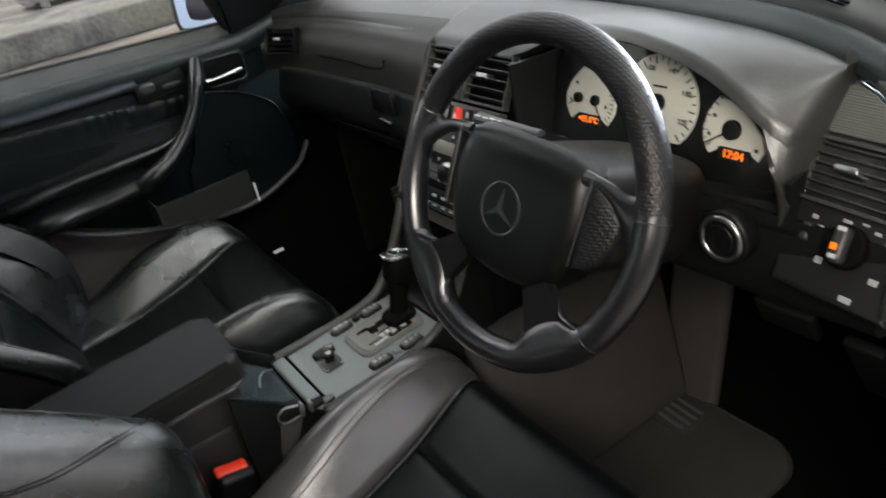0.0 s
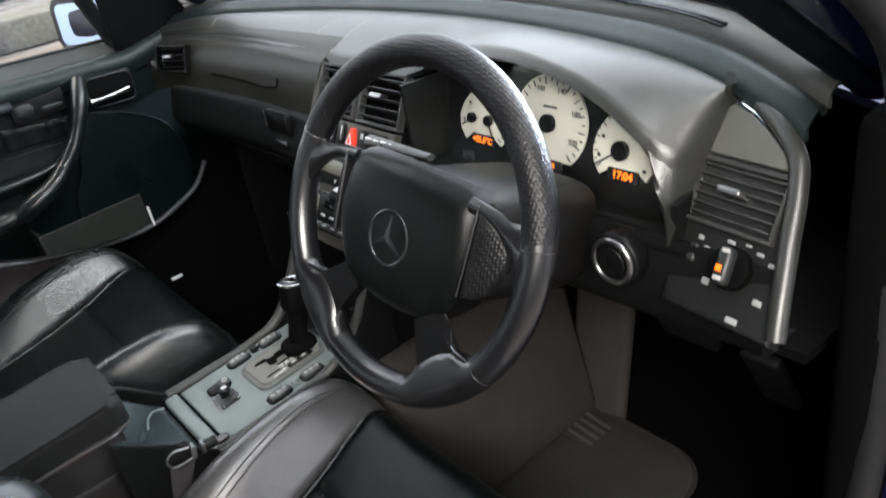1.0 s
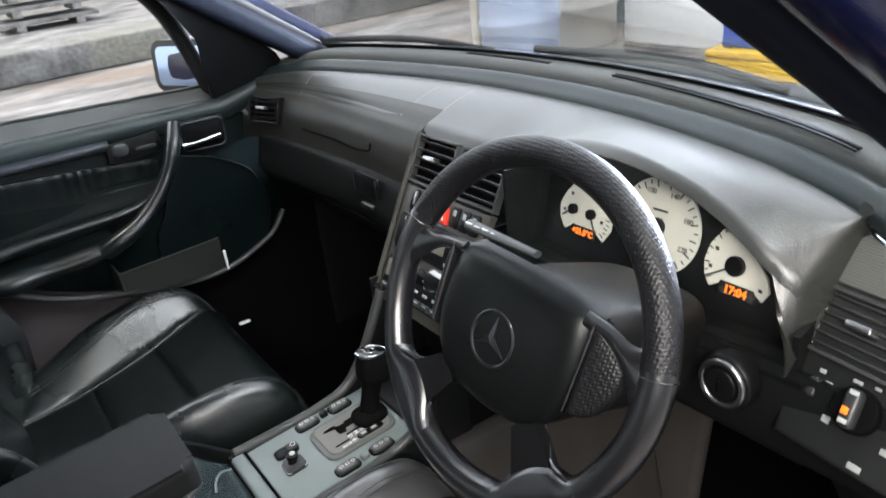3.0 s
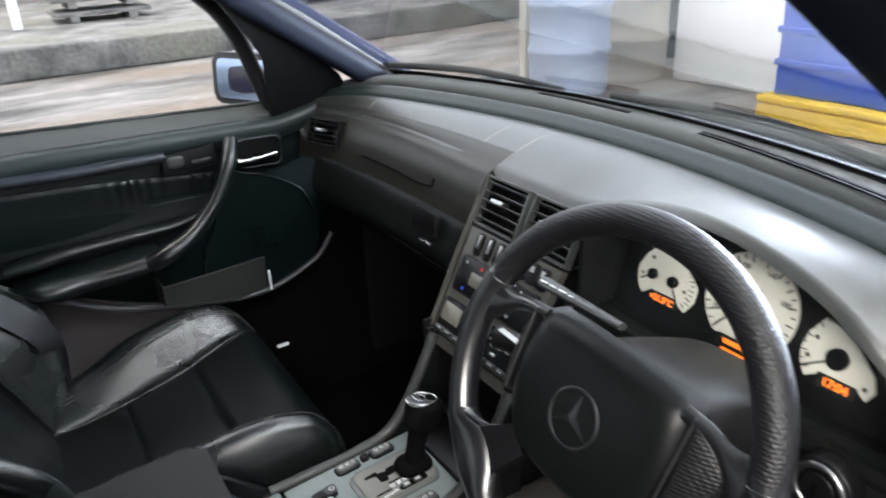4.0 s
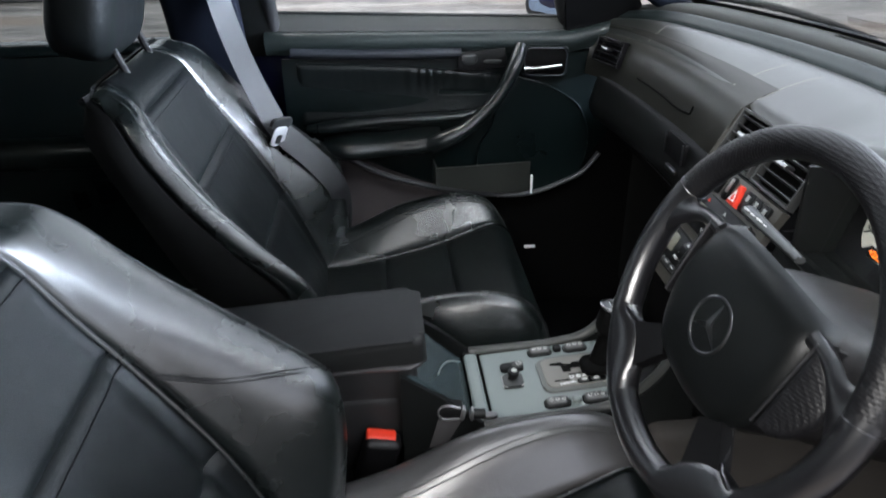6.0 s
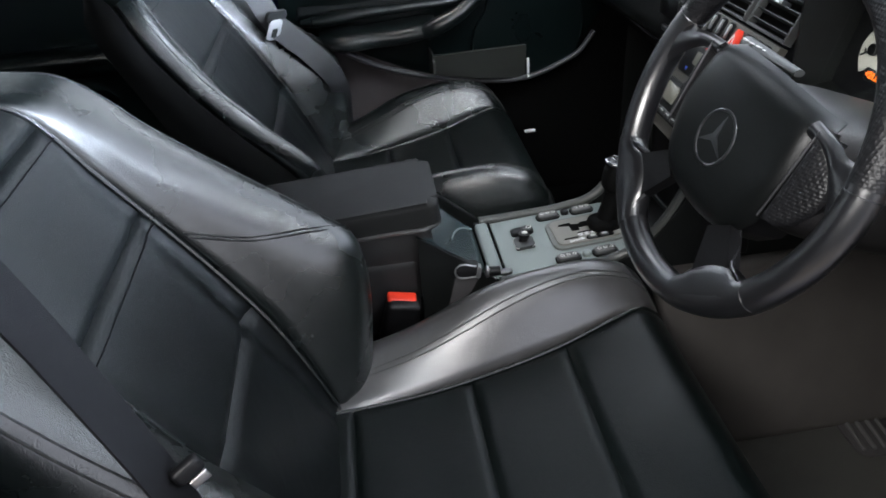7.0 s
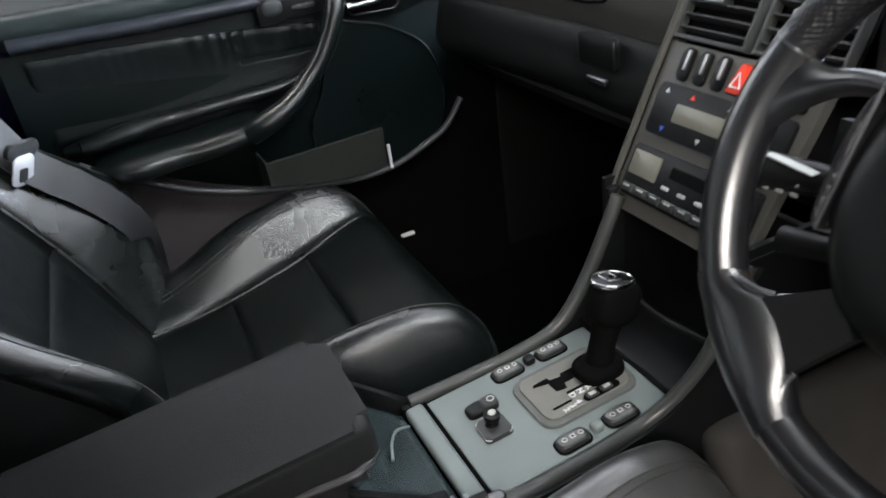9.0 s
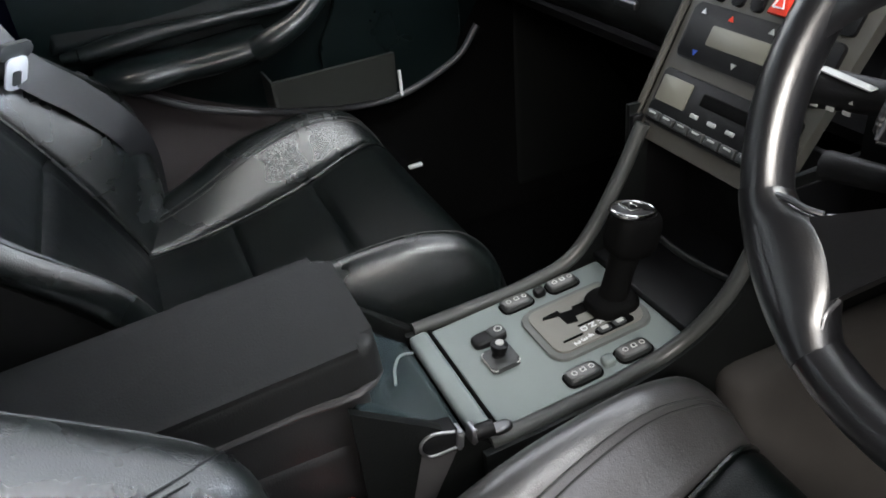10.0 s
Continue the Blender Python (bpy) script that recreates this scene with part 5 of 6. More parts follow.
for k in range(4):
    part("panel_mark", rbox(RP @ Vector((-0.0345, 0.0030, 0.024 + 0.0065 * k)), (0.0065, 0.001, 0.0026), 0.0003, turn=RP.to_3x3().to_4x4()), MARKGREY, dash)
part("level_wheel", rbox(RP @ Vector((-0.044, -0.001, 0.035)), (0.010, 0.008, 0.018), 0.003, turn=RP.to_3x3().to_4x4()), KEY, dash)
for x, z, w_, h_ in ((-0.043, 0.055, 0.007, 0.005), (-0.012, 0.060, 0.010, 0.004), (0.005, 0.062, 0.007, 0.003), (0.018, 0.058, 0.008, 0.004), (0.032, 0.052, 0.009, 0.005), (-0.027, 0.043, 0.005, 0.003), (-0.027, 0.036, 0.005, 0.003), (-0.027, 0.029, 0.005, 0.003), (-0.024, 0.019, 0.009, 0.008), (0.030, 0.018, 0.010, 0.007), (0.013, -0.005, 0.014, 0.007)):
    part("panel_mark", rbox(RP @ Vector((x - 0.001, 0.0035, z - 0.0045)), (w_ * 0.85, 0.001, h_ * 0.8), 0.0004, turn=RP.to_3x3().to_4x4()), MARKGREY, dash)
for z_, w_ in ((0.070, 0.007), (0.085, 0.006), (0.102, 0.006), (0.117, 0.008)):
    part("vent_mark", rbox(RP @ Vector((-0.0665, 0.0032, z_)), (w_ * 0.8, 0.001, 0.0022), 0.0003, turn=RP.to_3x3().to_4x4()), MARKGREY, dash)


# knee panel, column, ignition
def knee(u, v):
    x = 0.118 + 0.516 * u
    return (x, 0.205 + 0.012 * math.sin(math.pi * v) * -1 + 0.10 * max(0, v - 0.75) / 0.25, 0.792 - 0.120 * v - 0.02 * (1 - u) * v)


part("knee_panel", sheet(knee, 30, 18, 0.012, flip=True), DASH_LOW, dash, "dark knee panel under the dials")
ig = thing("ignition_lock", (0.487, 0.195, 0.753), "round ignition switch with a bright metal ring", "ignition switch")
IGN = plane((0.487, 0.190, 0.766), (1, 0, 0), (0, 0.06, 1))
T3 = IGN.to_3x3().to_4x4()
part("boss", disc(IGN @ Vector((0, -0.002, 0)), 0.029, 0.022, T3 @ rot(90), 40, 0.004), BLACK, ig)
part("ring", ring(IGN @ Vector((0, -0.014, 0)), 0.0220, 0.0034, T3 @ rot(90), 48, 10), SATIN, ig, "bright metal ring")
part("barrel", disc(IGN @ Vector((0, -0.014, 0)), 0.0165, 0.008, T3 @ rot(90), 32, 0.002), BLACK, ig)
part("key_slot", rbox(IGN @ Vector((0, -0.0195, 0)), (0.003, 0.003, 0.013), 0.0005), VOID, ig)

# ---- steering wheel ----
RIM_R, RIM_W = 0.162, 0.0152
WC = Vector((0.3582, 0.0301, 0.8419))
wheel = thing("steering_wheel", tuple(WC), "black leather four-spoke steering wheel with worn rim, turned slightly", "steering wheel")
WH = plane(WC, (0.996, 0.089, 0), (-0.036, 0.408, 0.912)) @ rot(0, 7, 0)
W3 = WH.to_3x3().to_4x4()
part("rim", ring(WC, RIM_R, RIM_W, W3 @ rot(90), 120, 18), RIM, wheel, "worn smooth black leather rim")
PERF = material("perforated_leather", (0.007, 0.007, 0.008), 0.36, grain=0.4, scale=1100, vary=0.3)
pn = PERF.node_tree
dots = pn.nodes.new("ShaderNodeTexVoronoi")
dots.inputs["Scale"].default_value, dots.inputs["Randomness"].default_value = 330, 0.15
pn.links.new([n for n in pn.nodes if n.type == "TEX_COORD"][0].outputs["Object"], dots.inputs["Vector"])
pit = pn.nodes.new("ShaderNodeBump")
pit.inputs["Strength"].default_value, pit.inputs["Distance"].default_value = 0.6, 0.0012
pn.links.new(dots.outputs["Distance"], pit.inputs["Height"])
pn.links.new(pit.outputs["Normal"], [n for n in pn.nodes if n.type == "BUMP" and n is not pit][0].inputs["Normal"])


def on_wheel(x, z, out=0.0):
    """A place in the wheel's plane, 'out' towards the driver."""
    return WH @ Vector((x, -out, z))


def rim_arc(a0, a1, w, mat, nm, n=40):
    return part(nm, tube([on_wheel(RIM_R * math.cos(radians(a)), RIM_R * math.sin(radians(a))) for a in np.linspace(a0, a1, n)], w, 18, 0, up=W3 @ Vector((0, 1, 0))), mat, wheel)


rim_arc(13, 160, RIM_W + 0.0003, PERF, "perforated_grip")
for a in (11, 162):
    q = ring((0, 0, 0), RIM_W, 0.0006, None, 24, 6)
    bmesh.ops.transform(q, matrix=WH @ rot(0, -a, 0) @ Matrix.Translation((RIM_R, 0, 0)), verts=q.verts)
    part("rim_joint", q, DULL, wheel)


def pad_face(u, v):
    """The domed airbag cover in the wheel's own plane."""
    a, b = 2 * u - 1, 2 * v - 1
    z = -0.0125 + 0.0695 * b
    half = spl(v, [0, 0.06, 0.15, 0.34, 0.85, 0.94, 1.0], [0.048, 0.062, 0.074, 0.0890, 0.0905, 0.0885, 0.080])
    edge = 0.014 * abs(a) ** 12 + (0.019 * b ** 8 if b > 0 else 0.016 * b ** 10)
    return on_wheel(a * half, z + 0.004 * (1 - a * a) * b, 0.0155 - 0.006 * a * a - 0.003 * b * b - edge)


part("airbag_cover", sheet(pad_face, 60, 50, 0.03), COVER, wheel, "smooth black airbag cover")
for s in (-1, 1):
    reach = 1.0 if s > 0 else 0.30

    def horn(u, v):
        t = u if s < 0 else 1 - u
        z = -0.040 + 0.089 * v
        x1 = spl(z, [-0.040, -0.034, -0.018, 0.0, 0.015, 0.034, 0.049], [0.102, 0.114, 0.126, 0.1315, 0.132, 0.123, 0.104])
        return on_wheel(s * (0.0925 + reach * (x1 - 0.0925) * t), z, 0.008 - 0.010 * t * t)
    part("horn_button", sheet(horn, 14, 20, 0.02, 0.004, 0.006, flip=True), PERF, wheel, "grained horn button")
    # seam in dark chrome, painting the reflection along the cover's edge
    part("horn_seam", tube([on_wheel(s * spl(z, [-0.038, 0.0, 0.048], [0.0905, 0.0915, 0.0925]), z, 0.0065) for z in np.linspace(-0.038, 0.047, 10)], 0.0012, 6, 24), DULL, wheel)

    def upper(u, v):
        """Upper spoke: a blade that flares down along the rim."""
        q = 0.080 + 0.079 * u
        z1, z0 = spl(q, [0.080, 0.11, 0.131, 0.147, 0.159], [0.052, 0.049, 0.045, 0.050, 0.062]), spl(q, [0.080, 0.095, 0.117, 0.146, 0.159], [0.036, 0.037, 0.030, -0.001, -0.022])
        return on_wheel(s * q, z0 + (z1 - z0) * v, 0.001 + 0.006 * math.sin(math.pi * v) ** 0.7 + 0.003 * u)

    def flange(u, v):
        """Lower spoke: the rim swells inwards to meet it."""
        deg = -34 - 36 * u
        g, b = radians(deg), 2 * math.pi * v
        r_in = spl(-deg, [34, 38, 42, 47, 55, 61, 66, 70], [0.1485, 0.1440, 0.1335, 0.1290, 0.1295, 0.1345, 0.1430, 0.1485])
        r_out = RIM_R + RIM_W - 0.001
        r = (r_in + r_out) / 2 + (r_out - r_in) / 2 * math.cos(b)
        thin = 0.0147 - 0.004 * max(0, (RIM_R - r) / 0.035)
        return on_wheel(s * r * math.cos(g), r * math.sin(g), thin * math.copysign(abs(math.sin(b)) ** 0.75, math.sin(b)))

    def bridge(u, v):
        """Lower spoke: the sunk black arm from the hub to the flange."""
        i = Vector((0.066, -0.064)).lerp(Vector((0.044, -0.084)), u)
        o = Vector((0.100, -0.0905)).lerp(Vector((0.0665, -0.125)), u)
        p = i.lerp(o, v)
        return on_wheel(s * p.x, p.y, -0.012 + 0.005 * v)

    part("spoke", sheet(upper, 22, 18, 0.014, flip=s < 0), RIM, wheel)
    part("spoke", sheet(flange, 44, 33, 0.001, flip=s < 0), RIM, wheel)
    part("spoke_arm", sheet(bridge, 8, 8, 0.014, flip=s > 0), BLACK, wheel)
    # dark chrome tubes at the flange ends paint glints on the leather
    part("spoke_line", tube([on_wheel(s * x, z, h) for x, z, h in ((0.122, -0.0880, 0.009), (0.1135, -0.0865, 0.0085), (0.103, -0.0865, 0.006), (0.095, -0.0850, 0.002))], 0.0020, 8, 16), DULL, wheel)
    part("spoke_line", tube([on_wheel(s * x, z, h) for x, z, h in ((0.094, -0.0848, 0.001), (0.080, -0.076, -0.008), (0.066, -0.0645, -0.010))], 0.0009, 6, 12), DULL, wheel)
    part("spoke_line", tube([on_wheel(s * x, z, h) for x, z, h in ((0.0620, -0.1190, 0.002), (0.0615, -0.128, 0.007), (0.0585, -0.136, 0.009))], 0.0016, 8, 14), DULL, wheel)
part("hub", slab(rounded([(-0.080, 0.040), (-0.088, 0.0), (-0.066, -0.066), (-0.044, -0.086), (0.044, -0.086), (0.066, -0.066), (0.088, 0.0), (0.080, 0.040)]), 0.050, WH @ Matrix.Translation((0, 0.010, 0)), 0.004), BLACK, wheel)
EMB = WH @ Matrix.Translation((-0.001, -0.0148, -0.015))
emb = part("emblem", ring(EMB.translation, 0.0262, 0.0017, W3 @ rot(90), 56, 8), DULL, wheel, "round grey emblem ring with three arms")
for a in (90, 210, 330):
    q = bmesh.new()
    vs = [q.verts.new(p) for p in ((0, -0.0030, 0.0036), (0, -0.0030, -0.0036), (0.0262, 0, 0), (0, 0.001, 0.0036), (0, 0.001, -0.0036))]
    bmesh.ops.convex_hull(q, input=q.verts)
    bmesh.ops.transform(q, matrix=EMB @ rot(0, -a, 0), verts=q.verts)
    part("emblem_arm", q, DULL, emb)

col = thing("steering_column", (0.37, 0.13, 0.76), "grey-brown plastic steering column shroud with stalks", "steering column")
COLM = material("column_plastic", (0.008, 0.0075, 0.0072), 0.45, grain=0.5, scale=500, vary=0.15)
part("shroud", blob((0.37, 0.135, 0.792), (0.150, 0.19, 0.120), 0.45, turn=rot(-20)), COLM, col)
part("cruise_stalk", tube([(0.31, 0.112, 0.868), (0.24, 0.122, 0.861), (0.170, 0.130, 0.856)], 0.0075, 12, 16, flat=0.7, taper=([0, 0.4, 1], [0.7, 0.9, 1.15])), KEY, col, "black cruise control stalk with printed marks")
for k in range(4):
    part("stalk_mark", rbox((0.178 + 0.017 * k, 0.1235 - 0.0012 * k, 0.8605 + 0.0010 * k), (0.012, 0.0012, 0.0035 - 0.0012 * (k % 2)), 0.0002), WHITE, col)
part("light_stalk", tube([(0.31, 0.105, 0.815), (0.24, 0.085, 0.809), (0.165, 0.070, 0.803)], 0.011, 12, 16, taper=([0, 0.4, 1], [0.6, 0.8, 1.25])), BLACK, col, "black turn signal stalk")
part("wiper_stalk", tube([(0.30, 0.110, 0.765), (0.235, 0.095, 0.752), (0.175, 0.085, 0.745)], 0.009, 12, 16, taper=([0, 0.4, 1], [0.6, 0.8, 1.2])), BLACK, col, "black lower stalk")
part("stalk_mark", rbox((0.192, 0.0675, 0.8165), (0.040, 0.0075, 0.0012), 0.0004, turn=rot(0, 4)), MARKGREY, col)
for k in range(4):
    for q in range(2):
        part("stalk_mark", rbox((0.165 + 0.011 * k, 0.0600 + 0.0018 * k, 0.804 - 0.008 * q), (0.006, 0.0010, 0.0028), 0.0002), MARKGREY, col)

# pedals and mat
pedals = thing("pedals", (0.38, 0.5, 0.24), "black rubber brake and throttle pedals", "pedals")
part("brake_pedal", rbox((0.34, 0.52, 0.42), (0.10, 0.02, 0.06), 0.006, turn=rot(25)), RUBBER, pedals)
part("brake_arm", tube([(0.34, 0.53, 0.44), (0.34, 0.58, 0.60)], 0.010, 8, 6), BLACK, pedals)
part("throttle_pedal", rbox((0.47, 0.54, 0.37), (0.06, 0.02, 0.16), 0.006, turn=rot(30)), RUBBER, pedals)
MAT = material("ribbed_mat", (0.022, 0.020, 0.020), 0.85, grain=1.0, scale=600, vary=0.25, patch=20)
MATCLOTH = material("dark_mat_carpet", (0.046, 0.045, 0.041), 0.95, gloss=0.08, grain=1.0, scale=900, vary=0.3, patch=14)
MATRIB = material("worn_mat_rib", (0.055, 0.053, 0.052), 0.7, grain=0.6, scale=600, vary=0.25, patch=20)
mat_thing = thing("floor_mat", (0.37, 0.25, 0.231), "dark carpet floor mat with a ribbed heel pad", "floor mat")
part("mat_base", slab(rrect(0.29, 0.50, 0.07, 8), 0.010, Matrix.Translation((0.290, 0.190, 0.242)) @ rot(-90), 0.004), MATCLOTH, mat_thing)
part("mat_binding", tube([(0.290 + x, 0.190 + y, 0.240) for x, y in rrect(0.29, 0.50, 0.07, 8)], 0.004, 6, 0, closed=True), MAT, mat_thing)
part("heel_pad", slab(rrect(0.12, 0.075, 0.02), 0.005, Matrix.Translation((0.215, 0.385, 0.247)) @ rot(-90), 0.002), MAT, mat_thing)
for k in range(4):
    part("rib", rbox((0.215, 0.361 + 0.016 * k, 0.2485), (0.100, 0.006, 0.005), 0.002, turn=rot(0, 0, -4)), MATRIB, mat_thing)
part("footwell_carpet", rbox((0.16, 0.255, 0.38), (0.05, 0.38, 0.30), 0.02, turn=rot(0, -12)), CARPET, car, "grey carpet on the tunnel side")
# lit strip of the toe carpet; the board behind is coloured as shade
part("toe_carpet", rbox((0.200, 0.478, 0.36), (0.11, 0.03, 0.34), 0.014, 4, rot(-14, 0, 6)), CARPET, car, "grey carpet on the toe board")

# ---- passenger door ----
POCKET = material("pocket_vinyl", (0.024, 0.026, 0.023), 0.55, grain=0.5, scale=600, vary=0.15)
KICK = material("grey_kick_carpet", (0.055, 0.047, 0.048), 0.95, grain=1.0, scale=900, vary=0.25, patch=14)
door = thing("passenger_door", (-0.70, -0.15, 0.26), "closed passenger door with black trim, pull handle and pocket", "car door")
part("door_shell", rbox((-0.75, -0.08, 0.565), (0.06, 1.0, 0.60), 0.02), PAINT, door)


def smooth(pts, n=8):
    """Closed smooth outline through points."""
    p = np.asarray(pts, float)
    k = len(p)
    out = []
    for i in range(k):
        a, b, c, d = p[i - 1], p[i], p[(i + 1) % k], p[(i + 2) % k]
        for t in np.arange(n) / n:
            out.append(tuple(0.5 * (2 * b + (c - a) * t + (2 * a - 5 * b + 4 * c - d) * t ** 2 + (3 * b - a - 3 * c + d) * t ** 3)))
    return out


def dtrim(u, v):
    y = -0.462 + 0.70 * u
    low = spl(y, [-0.47, -0.384, -0.265, -0.14, -0.014, 0.099, 0.172, 0.24], [0.680, 0.660, 0.598, 0.555, 0.540, 0.548, 0.585, 0.67])
    z = low + (0.852 - low) * v
    x = -0.672 + 0.010 * math.sin(math.pi * v) - 0.01 * max(0, y - 0.12) / 0.1
    return (x, y, z)


part("trim_panel", sheet(dtrim, 44, 20, 0.012), TRIM, door, "black vinyl door trim")


def cap(u, v):
    """Window sill: rounded ridge along the top of the trim."""
    y = -0.490 + 0.725 * u
    z = spl(v, [0, 0.3, 0.6, 0.85, 1], [-0.044, -0.026, -0.010, -0.001, 0.0])
    x = spl(v, [0, 0.3, 0.6, 0.85, 1], [-0.664, -0.654, -0.656, -0.668, -0.682])
    return (x, y, 0.895 - 0.023 * y + z + 0.42 * max(0, y - 0.13) ** 1.2)


def sill_slope(u, v):
    """Olive strip from the ridge up to the glass."""
    y = -0.490 + 0.660 * u
    return (-0.681 - 0.029 * v, y, (0.8945 - 0.023 * y) * (1 - v) + (0.919 - 0.042 * y) * v + 0.003 * math.sin(math.pi * v))


part("sill_cap", sheet(cap, 36, 16, 0.006), RIDGE, door, "rounded dark window sill cap")
part("sill_strip", sheet(sill_slope, 36, 8, 0.004), SHELF, door, "olive-grey strip along the window")
part("window_seal", tube([(-0.709, -0.48, 0.940), (-0.709, -0.16, 0.9265), (-0.709, 0.16, 0.914)], 0.0035, 8, 12), RUBBER, door)
part("trim_strip", sheet(lambda u, v: (-0.660 + 0.013 * math.sin(math.pi * v) ** 0.6, -0.440 + 0.345 * u, spl(u, [0, 0.5, 1], [0.867, 0.859, 0.857]) + 0.024 * (v - 0.5)), 30, 12, 0.006), STRIP, door, "satin silver trim strip")
HIDE = material("gathered_hide", (0.0030, 0.0052, 0.0055), 0.34, grain=0.4, scale=600, vary=0.25, patch=12, crease=0.15)


def hide(u, v):
    y = -0.432 + 0.425 * u
    low, high = spl(u, [0, 0.5, 1.0], [0.716, 0.722, 0.730]), spl(u, [0, 0.47, 1.0], [0.842, 0.830, 0.806])
    pleat = 0.0024 * math.sin(y * 260 + 3 * math.sin(y * 40)) * max(0, v - 0.45) / 0.55 * max(0.12, min(1, (y + 0.26) / 0.10))
    tuck = -0.004 * math.exp(-((v - 0.52) / 0.03) ** 2) * (1 if y > -0.14 else 0.0)
    return (-0.660 + pleat + tuck - 0.004 * math.sin(math.pi * v), y, low + (high - low) * v)


part("hide_panel", sheet(hide, 120, 30, 0.006, 0.003, 0.010), HIDE, door, "gathered black leather insert")


def darm(u, v):
    """Door armrest: rounded section carried along y."""
    y = -0.388 + 0.246 * u
    a = math.pi * (v - 0.5)
    dep = spl(u, [0, 0.08, 0.5, 0.92, 1], [0.040, 0.066, 0.074, 0.080, 0.076])
    hh = spl(u, [0, 0.08, 0.5, 0.9, 1], [0.012, 0.017, 0.020, 0.018, 0.014])
    return (-0.658 + dep * abs(math.cos(a)) ** 0.55, y, spl(u, [0, 0.3, 0.6, 1], [0.676, 0.675, 0.676, 0.687]) + hh * math.copysign(abs(math.sin(a)) ** 0.8, math.sin(a)))


part("armrest", sheet(darm, 34, 24, 0.006), DOORPAD, door, "padded black door armrest")
part("armrest_end", blob((-0.622, -0.395, 0.672), (0.050, 0.030, 0.026), 0.6, 24, 14), DOORPAD, door)
part("armrest_ledge", tube([(-0.645, -0.420, 0.712), (-0.640, -0.396, 0.714), (-0.636, -0.296, 0.724), (-0.636, -0.19, 0.727), (-0.642, -0.075, 0.732), (-0.650, -0.045, 0.738)], 0.0125, 14, 30, flat=0.8, taper=([0, 0.05, 0.5, 1], [0.7, 1.0, 1.0, 0.8])), DOORPAD, door)
part("ledge_joint", tube([(-0.632, -0.398, 0.702), (-0.6265, -0.398, 0.714), (-0.632, -0.398, 0.725)], 0.0012, 6, 8), VOID, door)
part("pull_handle", tube([(-0.590, -0.165, 0.684), (-0.577, -0.140, 0.698), (-0.580, -0.100, 0.715), (-0.590, -0.062, 0.741), (-0.600, -0.020, 0.785), (-0.607, 0.006, 0.832), (-0.635, 0.026, 0.872)], 0.0145, 14, 50, flat=1.2, up=(1, 0, 0), taper=([0, 0.08, 0.3, 0.7, 0.92, 1], [1.15, 1.2, 1.0, 0.92, 0.95, 0.8])), DOORPAD, door, "curved black pull handle")
part("pull_joint", ring((-0.582, -0.150, 0.694), 0.0175, 0.0012, rot(62, 0, 12), 28, 6), VOID, door)
BEZ = plane((-0.653, 0.081, 0.834), (0, -1, 0), (0, 0, 1)) @ rot(0, 0, 180) @ rot(0, 2.5)
part("handle_bezel", slab(rrect(0.100, 0.068, 0.016), 0.008, BEZ, 0.003), TRIM, door)
part("handle_recess", slab(rrect(0.086, 0.054, 0.012), 0.004, BEZ @ Matrix.Translation((0, -0.0045, 0)), 0.002), VOID, door)
part("recess_edge", tube([BEZ @ Vector((x, -0.006, z)) for x, z in rrect(0.088, 0.056, 0.013) + rrect(0.088, 0.056, 0.013)[:1]], 0.0014, 6, 0), STRIP, door)
part("door_handle", tube([(-0.640, 0.036, 0.822), (-0.634, 0.066, 0.824), (-0.636, 0.112, 0.828)], 0.0055, 12, 16, flat=0.7, up=(1, 0, 0), taper=([0, 0.12, 0.5, 1], [1.6, 1.1, 0.9, 0.9])), CHROME, door, "chrome door handle")
COVER_LINE = smooth(((-0.035, 0.56), (0.10, 0.548), (0.150, 0.570), (0.175, 0.605), (0.182, 0.665), (0.170, 0.712), (0.150, 0.745), (0.097, 0.779), (0.05, 0.796), (0.012, 0.802), (-0.012, 0.76), (-0.03, 0.70), (-0.06, 0.64)))
part("speaker_cover", slab(COVER_LINE, 0.010, plane((-0.650, 0, 0), (0, 1, 0), (0, 0, 1)), 0.004), TRIM, door, "black speaker cover")
part("cover_edge", tube([(-0.6485, y, z) for y, z in COVER_LINE[26:74]], 0.0020, 8, 0), TRIM, door)
sw = part("seat_switch_plate", slab([(-0.052, -0.022), (0.052, -0.016), (0.046, 0.024), (-0.052, 0.016)], 0.006, plane((-0.650, -0.050, 0.842), (0, 1, 0), (0, 0, 1)), 0.003), BLACK, door, "dark seat adjustment switch plate")
part("seat_switch", blob((-0.655, -0.078, 0.844), (0.016, 0.036, 0.026), 0.7, 24, 14), KEY, sw)
part("seat_switch", blob((-0.655, -0.030, 0.838), (0.014, 0.044, 0.010), 0.6, 24, 12), KEY, sw)
part("map_pocket", sheet(lambda u, v: (-0.587 - 0.043 * u + 0.006 * math.sin(math.pi * u) - 0.012 * (1 - v), -0.157 + 0.211 * u, spl(u, [0, 0.5, 1], [0.590, 0.563, 0.545]) * (1 - v) + spl(u, [0, 0.5, 1], [0.631, 0.628, 0.621]) * v), 20, 10, 0.006), POCKET, door, "dull olive-grey map pocket with a pale edge")
part("pocket_end", sheet(lambda u, v: (-0.660 + 0.070 * u, -0.158 + 0.002 * u, spl(u, [0, 1], [0.575, 0.592]) * (1 - v) + 0.630 * v), 6, 6, 0.004), POCKET, door)
part("pocket_edge", rbox((-0.627, 0.057, 0.570), (0.004, 0.005, 0.044), 0.001), WHITE, door)
